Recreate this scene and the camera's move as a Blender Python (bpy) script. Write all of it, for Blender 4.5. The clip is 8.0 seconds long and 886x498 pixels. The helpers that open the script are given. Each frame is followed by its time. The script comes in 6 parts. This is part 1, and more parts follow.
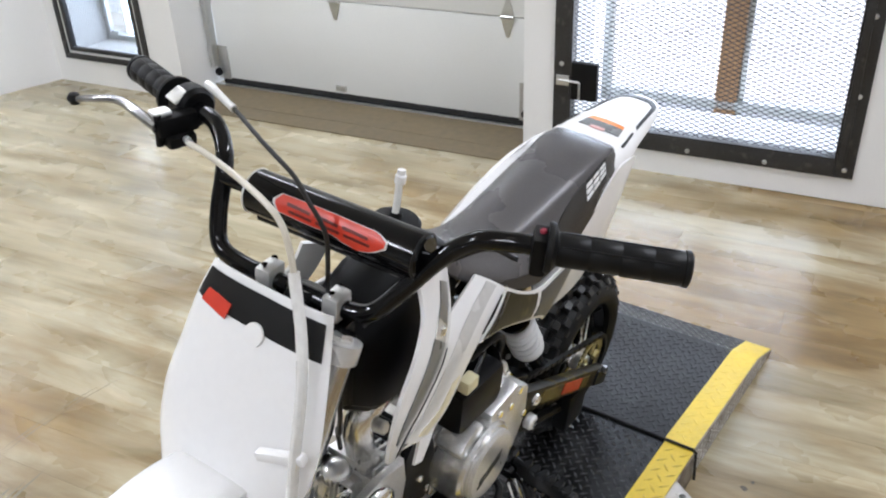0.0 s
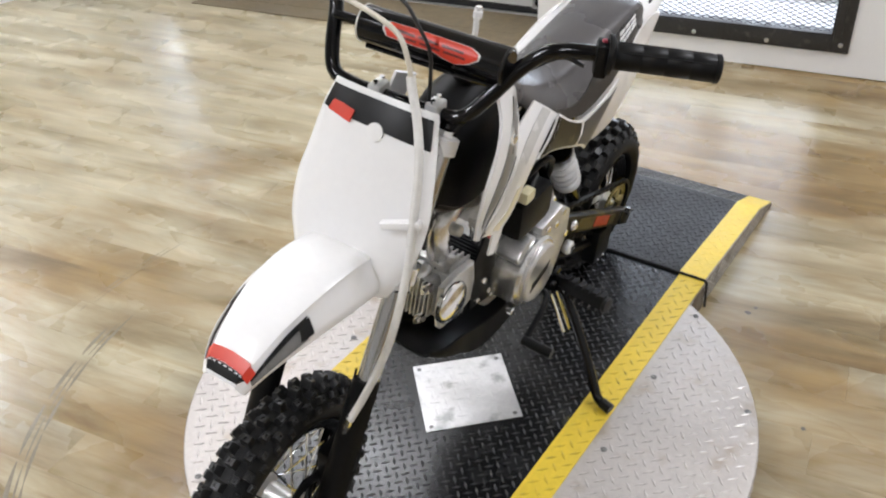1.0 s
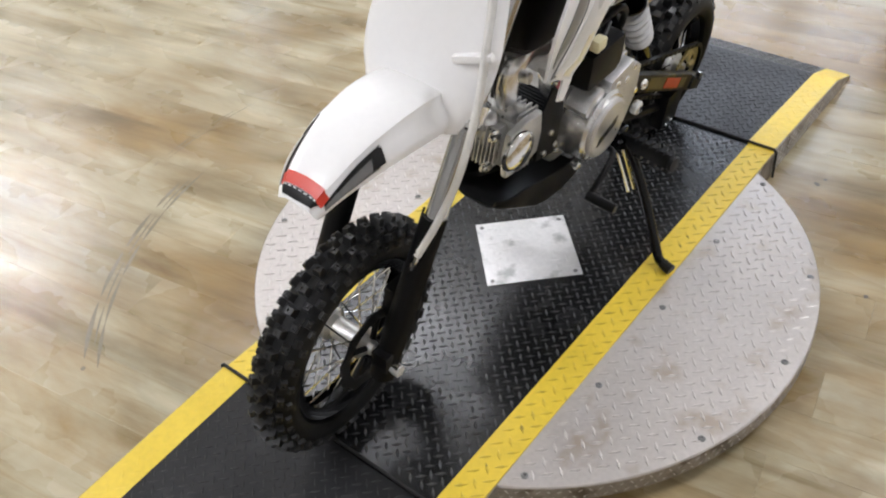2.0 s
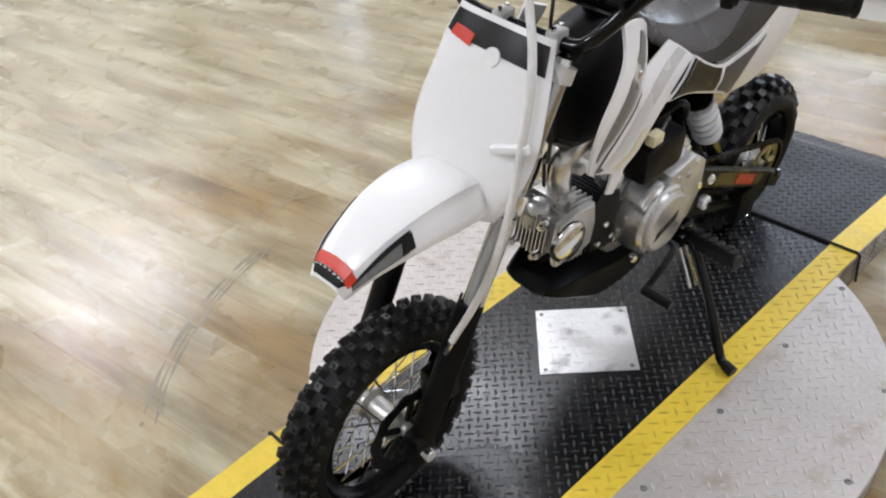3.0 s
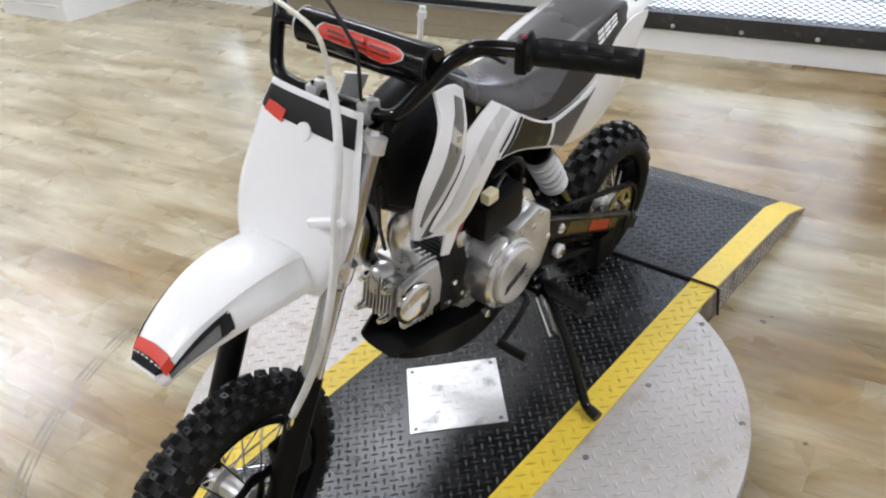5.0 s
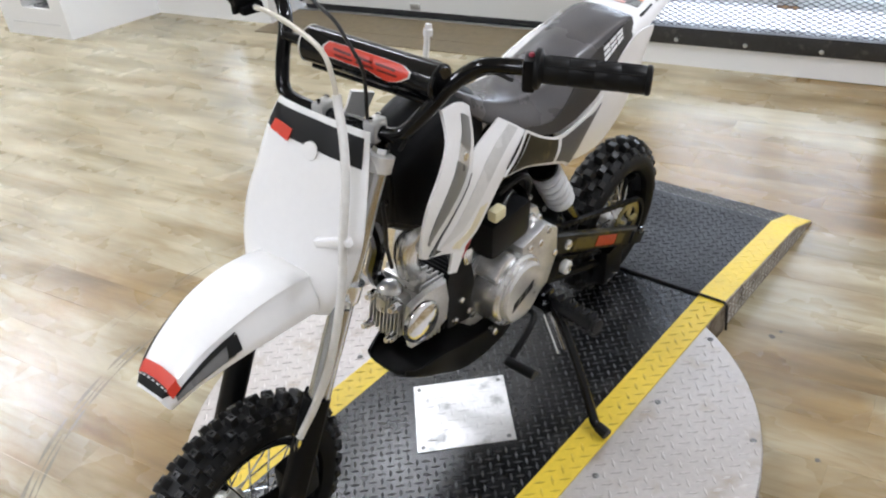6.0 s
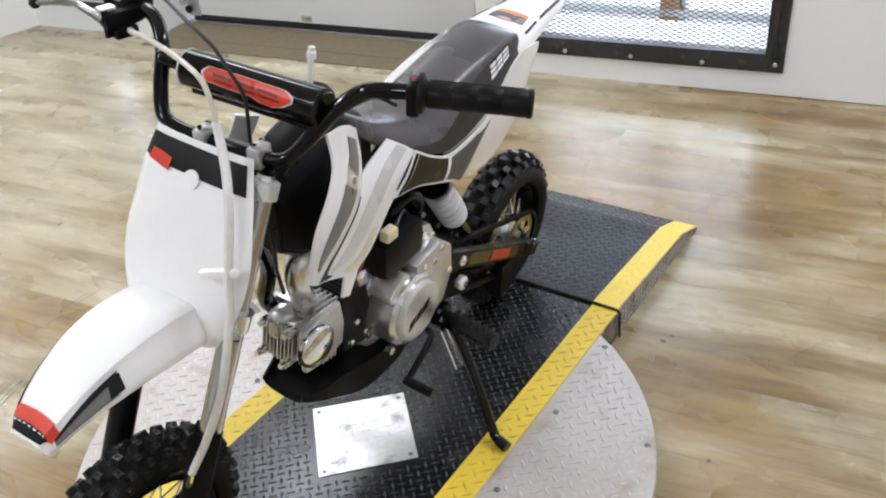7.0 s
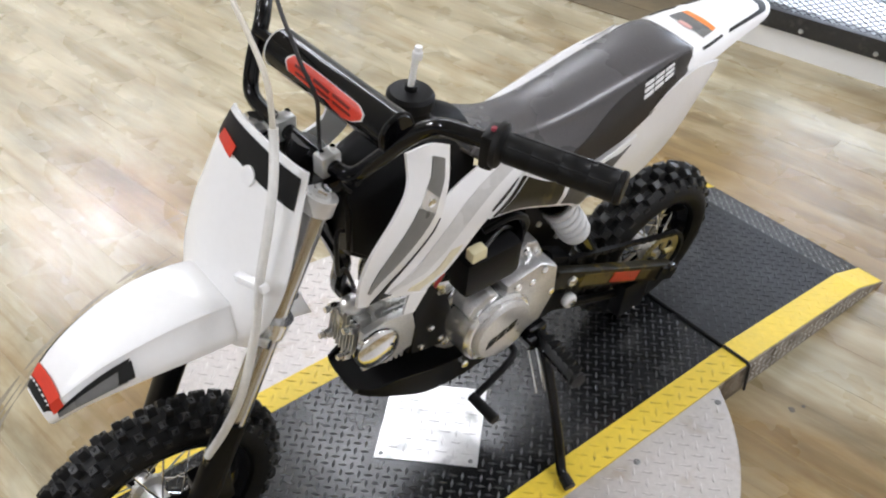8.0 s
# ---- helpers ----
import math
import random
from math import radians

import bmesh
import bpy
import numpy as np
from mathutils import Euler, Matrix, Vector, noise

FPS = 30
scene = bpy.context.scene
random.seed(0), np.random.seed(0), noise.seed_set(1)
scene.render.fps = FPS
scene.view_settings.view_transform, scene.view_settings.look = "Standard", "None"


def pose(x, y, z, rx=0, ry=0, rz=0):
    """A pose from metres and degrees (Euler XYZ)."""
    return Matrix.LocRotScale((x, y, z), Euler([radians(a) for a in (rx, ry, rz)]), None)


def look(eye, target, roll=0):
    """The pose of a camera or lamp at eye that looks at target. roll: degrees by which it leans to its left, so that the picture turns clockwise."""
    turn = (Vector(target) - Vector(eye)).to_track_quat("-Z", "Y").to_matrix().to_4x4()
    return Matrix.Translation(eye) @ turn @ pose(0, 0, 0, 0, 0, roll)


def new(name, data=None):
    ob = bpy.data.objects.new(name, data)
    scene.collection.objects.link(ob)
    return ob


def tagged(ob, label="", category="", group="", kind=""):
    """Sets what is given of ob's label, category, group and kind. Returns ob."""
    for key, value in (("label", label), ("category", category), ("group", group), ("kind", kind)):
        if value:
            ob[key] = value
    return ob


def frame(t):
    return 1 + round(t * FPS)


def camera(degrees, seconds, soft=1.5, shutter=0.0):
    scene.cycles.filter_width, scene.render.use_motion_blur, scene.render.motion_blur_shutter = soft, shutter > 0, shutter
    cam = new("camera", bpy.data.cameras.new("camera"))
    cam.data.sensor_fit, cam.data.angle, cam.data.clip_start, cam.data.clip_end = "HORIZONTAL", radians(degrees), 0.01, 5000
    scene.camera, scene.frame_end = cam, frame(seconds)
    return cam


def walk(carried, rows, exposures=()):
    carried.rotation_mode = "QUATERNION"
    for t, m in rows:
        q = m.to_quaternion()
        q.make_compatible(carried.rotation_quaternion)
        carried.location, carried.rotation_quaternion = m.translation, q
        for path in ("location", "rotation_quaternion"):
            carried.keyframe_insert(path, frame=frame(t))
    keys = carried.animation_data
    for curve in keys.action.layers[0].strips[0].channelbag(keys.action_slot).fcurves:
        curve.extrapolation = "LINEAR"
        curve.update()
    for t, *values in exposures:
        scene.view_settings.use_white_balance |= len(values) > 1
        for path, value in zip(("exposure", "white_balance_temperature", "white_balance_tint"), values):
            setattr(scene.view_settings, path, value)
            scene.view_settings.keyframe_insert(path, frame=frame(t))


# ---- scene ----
cam = camera(53.5, 8.0, soft=2.1)
PATH = [
    (0, (0.752, -0.859, 1.471), (-0.287, 0.529, 0.473), -2.4),
    (0.1, (0.785, -0.892, 1.474), (-0.245, 0.502, 0.476), -2.6),
    (0.3, (0.829, -0.986, 1.474), (-0.192, 0.39, 0.443), -5.1),
    (0.5, (0.82, -1.054, 1.481), (-0.117, 0.328, 0.379), -4.0),
    (0.6, (0.824, -1.112, 1.487), (-0.094, 0.26, 0.357), -3.5),
    (0.7, (0.837, -1.119, 1.484), (-0.113, 0.196, 0.315), -3.8),
    (0.9, (0.828, -1.157, 1.489), (-0.137, 0.157, 0.33), -3.9),
    (1, (0.829, -1.176, 1.488), (-0.145, 0.131, 0.329), -3.5),
    (1.2, (0.854, -1.195, 1.488), (-0.126, 0.092, 0.312), -5.6),
    (1.5, (0.85, -1.213, 1.472), (-0.113, 0.019, 0.225), -6.1),
    (1.7, (0.861, -1.232, 1.452), (-0.131, -0.044, 0.187), -6.5),
    (1.8, (0.862, -1.218, 1.444), (-0.139, -0.067, 0.15), -6.5),
    (2, (0.854, -1.242, 1.435), (-0.144, -0.138, 0.098), -5.3),
    (2.2, (0.854, -1.253, 1.423), (-0.209, -0.179, 0.113), -5.9),
    (3.3, (0.971, -1.088, 1.444), (-0.277, -0.06, 0.267), -6.6),
    (3.5, (1.001, -1.039, 1.434), (-0.196, 0.032, 0.242), -7.3),
    (3.7, (1.026, -1.008, 1.432), (-0.094, 0.127, 0.225), -7.1),
    (3.9, (1.033, -0.996, 1.444), (-0.11, 0.17, 0.289), -8.6),
    (4, (1.038, -0.992, 1.447), (-0.098, 0.194, 0.306), -8.0),
    (4.1, (1.033, -0.988, 1.443), (-0.08, 0.2, 0.283), -8.2),
    (4.2, (1.033, -0.998, 1.443), (-0.075, 0.181, 0.267), -8.5),
    (4.3, (1.029, -1.006, 1.45), (-0.076, 0.163, 0.261), -7.9),
    (4.5, (1.015, -1.018, 1.446), (-0.129, 0.156, 0.3), -7.2),
    (4.7, (1.023, -1.032, 1.45), (-0.126, 0.147, 0.315), -7.0),
    (5.8, (1.013, -1.041, 1.463), (-0.167, 0.155, 0.378), -8.6),
    (6, (1.009, -1.032, 1.458), (-0.162, 0.161, 0.359), -7.8),
    (6.2, (1.017, -1.024, 1.462), (-0.147, 0.175, 0.362), -8.2),
    (6.3, (1.02, -1.022, 1.465), (-0.13, 0.191, 0.367), -8.9),
    (6.4, (1.019, -1.038, 1.473), (-0.101, 0.199, 0.371), -8.0),
    (6.5, (1.016, -1.019, 1.46), (-0.075, 0.229, 0.341), -7.6),
    (6.6, (1.02, -1.01, 1.467), (-0.032, 0.242, 0.315), -7.7),
    (6.7, (1.026, -1.01, 1.462), (-0.021, 0.239, 0.302), -7.9),
    (6.8, (1.021, -1.005, 1.471), (-0.002, 0.266, 0.313), -7.2),
    (7, (1.014, -1.003, 1.473), (0.012, 0.327, 0.365), -5.6),
    (7.1, (1.03, -0.979, 1.487), (0.04, 0.362, 0.383), -5.8),
    (7.2, (1.031, -0.963, 1.505), (0.051, 0.389, 0.404), -5.5),
    (7.3, (1.041, -0.936, 1.511), (0.006, 0.368, 0.403), -5.7),
    (7.4, (1.042, -0.913, 1.538), (-0.014, 0.307, 0.356), -5.1),
    (7.5, (1.046, -0.872, 1.543), (-0.053, 0.275, 0.328), -4.5),
    (7.6, (1.048, -0.821, 1.553), (-0.021, 0.281, 0.271), -2.3),
    (7.7, (1.054, -0.803, 1.573), (-0.039, 0.261, 0.279), 0.3),
    (7.8, (1.042, -0.775, 1.571), (-0.101, 0.223, 0.269), -0.2),
    (8, (0.997, -0.698, 1.544), (-0.252, 0.212, 0.275), -1.9),
]
walk(cam, [(t, look(eye, target, roll)) for t, eye, target, roll in PATH], ((0.0, 0.08, 6080, 13), (1.0, 0.08, 6340, 13.5), (2.0, 0.0, 6330, 14), (3.5, -0.05, 6120, 13.5), (4.5, -0.01, 6110, 13), (6.5, 0.11, 6120, 13), (8.0, 0.1, 6210, 13.5)))

# ---- world, lights ----
world = bpy.data.worlds.new("world")
scene.world = world
world.use_nodes = True
wn = world.node_tree
sky = wn.nodes.new("ShaderNodeTexSky")
sky.sky_type, sky.sun_disc = "NISHITA", False
sky.sun_elevation, sky.sun_rotation = radians(52), radians(92)
sky.air_density, sky.dust_density = 1.0, 2.0
wn.nodes["Background"].inputs["Strength"].default_value = 0.15
wn.links.new(sky.outputs[0], wn.nodes["Background"].inputs[0])
scene.view_settings.exposure = 0.0

WALL_TURN = radians(9.6)
WO = Vector((-0.318, 2.128, 0))
WM = Matrix.Translation(WO) @ Matrix.Rotation(WALL_TURN, 4, "Z")   # along the wall, outwards, up
CEIL = 3.0


def area_lamp(name, m, sx, sy, watts, colour):
    d = bpy.data.lights.new(name, "AREA")
    d.shape, d.size, d.size_y, d.energy, d.color = "RECTANGLE", sx, sy, watts, colour
    ob = new(name, d)
    ob.matrix_world = m
    return ob


# the sun stands along the outer wall, behind thin cloud
sun_data = bpy.data.lights.new("sun", "SUN")
sun_data.energy, sun_data.angle, sun_data.color = 5.0, radians(4), (1.0, 0.97, 0.93)
new("sun", sun_data).matrix_world = look((8, 0.6, 10.5), (0, 0, 0))
# daylight at the two caged windows
area_lamp("daylight", WM @ pose(0.02, 0.5, 0.95, -90, 0, 0), 1.0, 1.6, 14, (0.84, 0.92, 1.0))
area_lamp("daylight", WM @ pose(-2.9, 0.4, 0.8, -90, 0, 0), 0.5, 1.3, 7.5, (0.62, 0.8, 1.0))


# ---- materials ----
def material(name, colour, rough=0.5, metal=0.0, vary=0.12, scale=6.0, fine=90.0, bump=0.05, coat=0.0, spec=0.5, dirt=None, dirt_at=0.62, island=0.0, objr=0.0):
    m = bpy.data.materials.new(name)
    m.use_nodes = True
    nt = m.node_tree
    p = nt.nodes["Principled BSDF"]
    p.inputs["Roughness"].default_value, p.inputs["Metallic"].default_value = rough, metal
    p.inputs["Coat Weight"].default_value, p.inputs["Specular IOR Level"].default_value = coat, spec
    tc = nt.nodes.new("ShaderNodeTexCoord")
    n1 = nt.nodes.new("ShaderNodeTexNoise")
    n1.inputs["Scale"].default_value, n1.inputs["Detail"].default_value = scale, 5
    n2 = nt.nodes.new("ShaderNodeTexNoise")
    n2.inputs["Scale"].default_value, n2.inputs["Detail"].default_value = fine, 4
    for n in (n1, n2):
        nt.links.new(tc.outputs["Object"], n.inputs["Vector"])
    mix = nt.nodes.new("ShaderNodeMath")
    mix.operation = "ADD"
    nt.links.new(n1.outputs[0], mix.inputs[0])
    nt.links.new(n2.outputs[0], mix.inputs[1])
    ramp = nt.nodes.new("ShaderNodeMapRange")
    ramp.inputs[1].default_value, ramp.inputs[2].default_value = 0.6, 1.4
    ramp.inputs[3].default_value, ramp.inputs[4].default_value = 1 - vary, 1 + vary
    nt.links.new(mix.outputs[0], ramp.inputs[0])
    hsv = nt.nodes.new("ShaderNodeHueSaturation")
    hsv.inputs["Color"].default_value = (*colour, 1)
    value = ramp.outputs[0]
    if island or objr:
        rnd = nt.nodes.new("ShaderNodeNewGeometry" if island else "ShaderNodeObjectInfo")
        mr = nt.nodes.new("ShaderNodeMapRange")
        k = island or objr
        mr.inputs[3].default_value, mr.inputs[4].default_value = 1 - k, 1 + k
        nt.links.new(rnd.outputs["Random Per Island" if island else "Random"], mr.inputs[0])
        mul = nt.nodes.new("ShaderNodeMath")
        mul.operation = "MULTIPLY"
        nt.links.new(value, mul.inputs[0])
        nt.links.new(mr.outputs[0], mul.inputs[1])
        value = mul.outputs[0]
    nt.links.new(value, hsv.inputs["Value"])
    col = hsv.outputs[0]
    if dirt:
        dr = nt.nodes.new("ShaderNodeMapRange")
        dr.inputs[1].default_value, dr.inputs[2].default_value = dirt_at, dirt_at + 0.13
        dn = nt.nodes.new("ShaderNodeTexNoise")
        dn.inputs["Scale"].default_value, dn.inputs["Detail"].default_value = scale * 2.3, 8
        nt.links.new(tc.outputs["Object"], dn.inputs["Vector"])
        nt.links.new(dn.outputs[0], dr.inputs[0])
        mc = nt.nodes.new("ShaderNodeMix")
        mc.data_type = "RGBA"
        mc.inputs[7].default_value = (*dirt, 1)
        nt.links.new(dr.outputs[0], mc.inputs[0])
        nt.links.new(col, mc.inputs[6])
        col = mc.outputs[2]
    nt.links.new(col, p.inputs["Base Color"])
    rr = nt.nodes.new("ShaderNodeMapRange")
    rr.inputs[1].default_value, rr.inputs[2].default_value = 0.3, 0.7
    rr.inputs[3].default_value, rr.inputs[4].default_value = max(0.02, rough * (1 - min(0.2, vary * 2))), min(1, rough * (1 + min(0.2, vary * 2)))
    nt.links.new(n1.outputs[0], rr.inputs[0])
    nt.links.new(rr.outputs[0], p.inputs["Roughness"])
    if bump:
        b = nt.nodes.new("ShaderNodeBump")
        b.inputs["Strength"].default_value, b.inputs["Distance"].default_value = bump, 0.002
        nt.links.new(n2.outputs[0], b.inputs["Height"])
        nt.links.new(b.outputs[0], p.inputs["Normal"])
    return m


def wood_material():
    """Pale grey-brown vinyl planks: long soft grain along the boards, with wide brown and grey blotches that run over the joints."""
    m = material("plank vinyl", (0.4, 0.31, 0.21), rough=0.28, vary=0.14, scale=1.5, fine=60, bump=0.03, spec=0.62)
    nt = m.node_tree
    p = nt.nodes["Principled BSDF"]
    info = nt.nodes.new("ShaderNodeObjectInfo")
    geo = nt.nodes.new("ShaderNodeNewGeometry")
    turned = nt.nodes.new("ShaderNodeMapping")
    turned.inputs["Rotation"].default_value = (0, 0, -WALL_TURN)
    nt.links.new(geo.outputs["Position"], turned.inputs["Vector"])
    jump = nt.nodes.new("ShaderNodeVectorMath")
    jump.operation = "MULTIPLY_ADD"
    jump.inputs[1].default_value = (0.25, 0.03, 0.12)
    nt.links.new(info.outputs["Random"], jump.inputs[0])
    nt.links.new(turned.outputs[0], jump.inputs[2])

    def noise(stretch, scale, detail, rough=0.55, bend=0.4, at=(0, 0, 0)):
        mp = nt.nodes.new("ShaderNodeMapping")
        mp.inputs["Scale"].default_value, mp.inputs["Location"].default_value = stretch, at
        nt.links.new(jump.outputs[0], mp.inputs["Vector"])
        n = nt.nodes.new("ShaderNodeTexNoise")
        n.inputs["Scale"].default_value, n.inputs["Detail"].default_value = scale, detail
        n.inputs["Roughness"].default_value, n.inputs["Distortion"].default_value = rough, bend
        nt.links.new(mp.outputs[0], n.inputs["Vector"])
        return n.outputs[0]

    grain = noise((1.0, 6.5, 1.0), 1.9, 6, 0.55)
    cr = nt.nodes.new("ShaderNodeValToRGB")
    e = cr.color_ramp.elements
    e[0].position, e[0].color = 0.28, (0.2, 0.164, 0.09, 1)
    e[1].position, e[1].color = 0.72, (0.455, 0.41, 0.29, 1)
    cr.color_ramp.elements.new(0.5).color = (0.34, 0.296, 0.193, 1)
    nt.links.new(grain, cr.inputs[0])
    col = cr.outputs[0]
    for at, stretch, scale, lo, hi, tint in (((BROWN_AT, 0.0, 0.0), (0.75, 1.5, 1.0), 1.25, 0.42, 0.62, (0.6, 0.455, 0.26, 1)),
                                             ((4.0, 2.0, 1.0), (0.9, 2.2, 1.0), 1.9, 0.5, 0.7, (0.8, 0.82, 0.86, 1)),
                                             ((9.0, 5.0, 2.0), (0.8, 3.0, 1.0), 3.2, 0.48, 0.7, (0.74, 0.67, 0.56, 1)),
                                             ((2.0, 8.0, 3.0), (0.9, 20.0, 1.0), 2.6, 0.53, 0.68, (0.84, 0.78, 0.68, 1))):
        amount = nt.nodes.new("ShaderNodeMapRange")
        amount.inputs[1].default_value, amount.inputs[2].default_value = lo, hi
        level = noise(stretch, scale, 6, 0.6, 0.8, at)
        if tint[2] < 0.4:
            # the brown blotches grow stronger towards the east
            drift = nt.nodes.new("ShaderNodeMath")
            drift.operation, drift.inputs[1].default_value = "MULTIPLY_ADD", 0.07
            split = nt.nodes.new("ShaderNodeSeparateXYZ")
            nt.links.new(jump.outputs[0], split.inputs[0])
            nt.links.new(split.outputs[0], drift.inputs[0])
            nt.links.new(level, drift.inputs[2])
            level = drift.outputs[0]
        nt.links.new(level, amount.inputs[0])
        mix = nt.nodes.new("ShaderNodeMix")
        mix.data_type, mix.blend_type = "RGBA", "MULTIPLY"
        mix.inputs[7].default_value = tint
        nt.links.new(amount.outputs[0], mix.inputs[0])
        nt.links.new(col, mix.inputs[6])
        col = mix.outputs[2]
    mr = nt.nodes.new("ShaderNodeMapRange")
    mr.inputs[3].default_value, mr.inputs[4].default_value = 1.18, 1.27
    nt.links.new(info.outputs["Random"], mr.inputs[0])
    hsv = nt.nodes.new("ShaderNodeHueSaturation")
    nt.links.new(col, hsv.inputs["Color"])
    nt.links.new(mr.outputs[0], hsv.inputs["Value"])
    nt.links.new(hsv.outputs[0], p.inputs["Base Color"])
    return m


BROWN_AT = 5.3

WOOD = wood_material()
OAK = material("brown oak board", (0.155, 0.118, 0.066), 0.4, vary=0.25, scale=4, fine=30, bump=0.05)
WHITE_WALL = material("white wall paint", (0.8, 0.8, 0.79), 0.6, vary=0.03, scale=2, fine=200, bump=0.08)
DOOR_WHITE = material("white door steel", (0.74, 0.75, 0.73), 0.45, vary=0.03, scale=3, fine=120, bump=0.03)
GREY_WALL = material("pale grey wall paint", (0.66, 0.66, 0.66), 0.7, vary=0.05)
CEILING_PAINT = material("ceiling paint", (0.78, 0.78, 0.77), 0.8, vary=0.03)
FRAME_STEEL = material("worn dark frame steel", (0.03, 0.0295, 0.029), 0.42, spec=0.4, vary=0.3, scale=12, bump=0.08, dirt=(0.075, 0.07, 0.062), dirt_at=0.6)
BLACK_STEEL = material("black painted steel", (0.005, 0.005, 0.0053), 0.42, spec=0.18, vary=0.2, bump=0.05)
GALV = material("galvanised steel", (0.55, 0.56, 0.55), 0.35, 0.9, vary=0.12, scale=30)
RUBBER_SEAL = material("rubber seal", (0.008, 0.008, 0.008), 0.7)
BLACK_PLATE = material("black tread plate", (0.0055, 0.0057, 0.006), 0.24, 0.0, vary=0.15, scale=7, fine=140, bump=0.04, spec=0.5, dirt=(0.022, 0.022, 0.022), dirt_at=0.55)
WORN_BAR = material("worn tread bars", (0.015, 0.015, 0.0155), 0.32, 0.0, vary=0.5, scale=5, spec=0.75, dirt=(0.05, 0.05, 0.05), dirt_at=0.57)
YELLOW = material("yellow safety paint", (0.74, 0.54, 0.045), 0.42, vary=0.1, scale=12, dirt=(0.3, 0.2, 0.04), dirt_at=0.68)
YELLOW_BAR = material("scuffed yellow tread bars", (0.62, 0.44, 0.035), 0.42, vary=0.3, scale=14, dirt=(0.12, 0.085, 0.02), dirt_at=0.6)
RAMP_PLATE = material("matt black ramp plate", (0.013, 0.0132, 0.0138), 0.45, 0.0, vary=0.2, scale=5, fine=140, bump=0.05, spec=0.28, dirt=(0.028, 0.028, 0.028), dirt_at=0.58)
RAMP_BAR = material("painted tread bars", (0.019, 0.019, 0.0195), 0.42, 0.0, vary=0.4, scale=5, spec=0.35)
# paler bars on the lip than on the slope
LIP_BAR = material("pale lip tread bars", (0.22, 0.22, 0.215), 0.35, 0.3, vary=0.4, scale=9, spec=0.5)
SCREW = material("dull screw steel", (0.2, 0.2, 0.195), 0.4, 0.8, vary=0.2, scale=40)
ALU_BAR = material("worn bright tread bars", (0.56, 0.53, 0.5), 0.4, 0.6, vary=0.1)
ALU_PLATE = material("bare tread plate", (0.5, 0.468, 0.44), 0.42, 0.55, vary=0.13, scale=5, dirt=(0.4, 0.34, 0.28), dirt_at=0.56)
# darkened and browned: side shade and floor reflection put into the colour
SHADED_SIDE_PLATE = material("shade-toned tread plate side", (0.3, 0.27, 0.235), 0.4, 0.6, vary=0.25, scale=9, dirt=(0.12, 0.095, 0.07), dirt_at=0.5)
SCREEN_STEEL = material("dull dark screen wire", (0.04, 0.04, 0.043), 0.5, spec=0.3)
BRIGHT_PLATE = material("bright tread plate", (0.68, 0.675, 0.67), 0.36, 0.66, vary=0.14, scale=8, dirt=(0.36, 0.36, 0.355), dirt_at=0.54)
WHITE_PLASTIC = material("white plastic", (0.84, 0.835, 0.825), 0.22, vary=0.02, scale=4, bump=0.0, coat=0.15)
BLACK_PLASTIC = material("black plastic", (0.004, 0.004, 0.0043), 0.42, spec=0.16, vary=0.2, bump=0.03)
GREY_DECAL = material("grey decal", (0.16, 0.16, 0.155), 0.3, vary=0.1)
OLIVE_DECAL = material("dark olive decal", (0.02, 0.0175, 0.008), 0.35, spec=0.3, vary=0.4, scale=14, dirt=(0.075, 0.06, 0.02), dirt_at=0.6)
SLATE_DECAL = material("slate grey decal", (0.07, 0.07, 0.072), 0.32, vary=0.15)
DARK_DECAL = material("black decal", (0.008, 0.008, 0.008), 0.3, spec=0.3, vary=0.1)
STICKER_RED = material("faded red sticker", (0.42, 0.045, 0.015), 0.4, vary=0.25, scale=25)
BUTTON_RED = material("dull red plastic", (0.3, 0.03, 0.05), 0.4)
DARK_RED_DECAL = material("dark red print", (0.13, 0.012, 0.008), 0.35, vary=0.1)
RED_DECAL = material("red decal", (0.6, 0.042, 0.017), 0.35, vary=0.08)
PALE_DECAL = material("pale grey decal", (0.6, 0.595, 0.58), 0.3, vary=0.08)
CREAM_DECAL = material("faded cream decal", (0.66, 0.6, 0.42), 0.3, vary=0.1)
WHITE_DECAL = material("white decal", (0.8, 0.8, 0.8), 0.35, vary=0.05)
ORANGE = material("orange decal", (0.85, 0.25, 0.05), 0.4, vary=0.1)
SEAT_VINYL = material("dark grey seat vinyl", (0.08, 0.076, 0.077), 0.27, vary=0.12, fine=260, bump=0.2)
SEAT_BROWN = material("dark seat side vinyl", (0.022, 0.019, 0.016), 0.3, vary=0.12, fine=260, bump=0.2)
# carcass darker, blocks lighter: the shade between blocks is put into colour
RUBBER = material("tyre rubber", (0.007, 0.007, 0.0068), 0.55, spec=0.2, vary=0.25, fine=160, bump=0.2)
KNOB_RUBBER = material("lightened tread block rubber", (0.013, 0.013, 0.0128), 0.42, spec=0.42, vary=0.4, scale=40, fine=160, bump=0.25)
GRIP_RUBBER = material("grip rubber", (0.006, 0.006, 0.006), 0.45, spec=0.2, vary=0.2, bump=0.2)
CAST = material("cast engine metal", (0.64, 0.635, 0.62), 0.34, 0.7, vary=0.2, scale=25, fine=300, bump=0.15)
SATIN = material("satin aluminium", (0.78, 0.78, 0.765), 0.36, 0.6, vary=0.1, scale=30)
CHROME = material("chrome", (0.8, 0.8, 0.79), 0.12, 1.0, vary=0.05, bump=0.0)
FORK_SILVER = material("silver fork paint", (0.72, 0.72, 0.71), 0.28, 0.45, vary=0.06, bump=0.02)
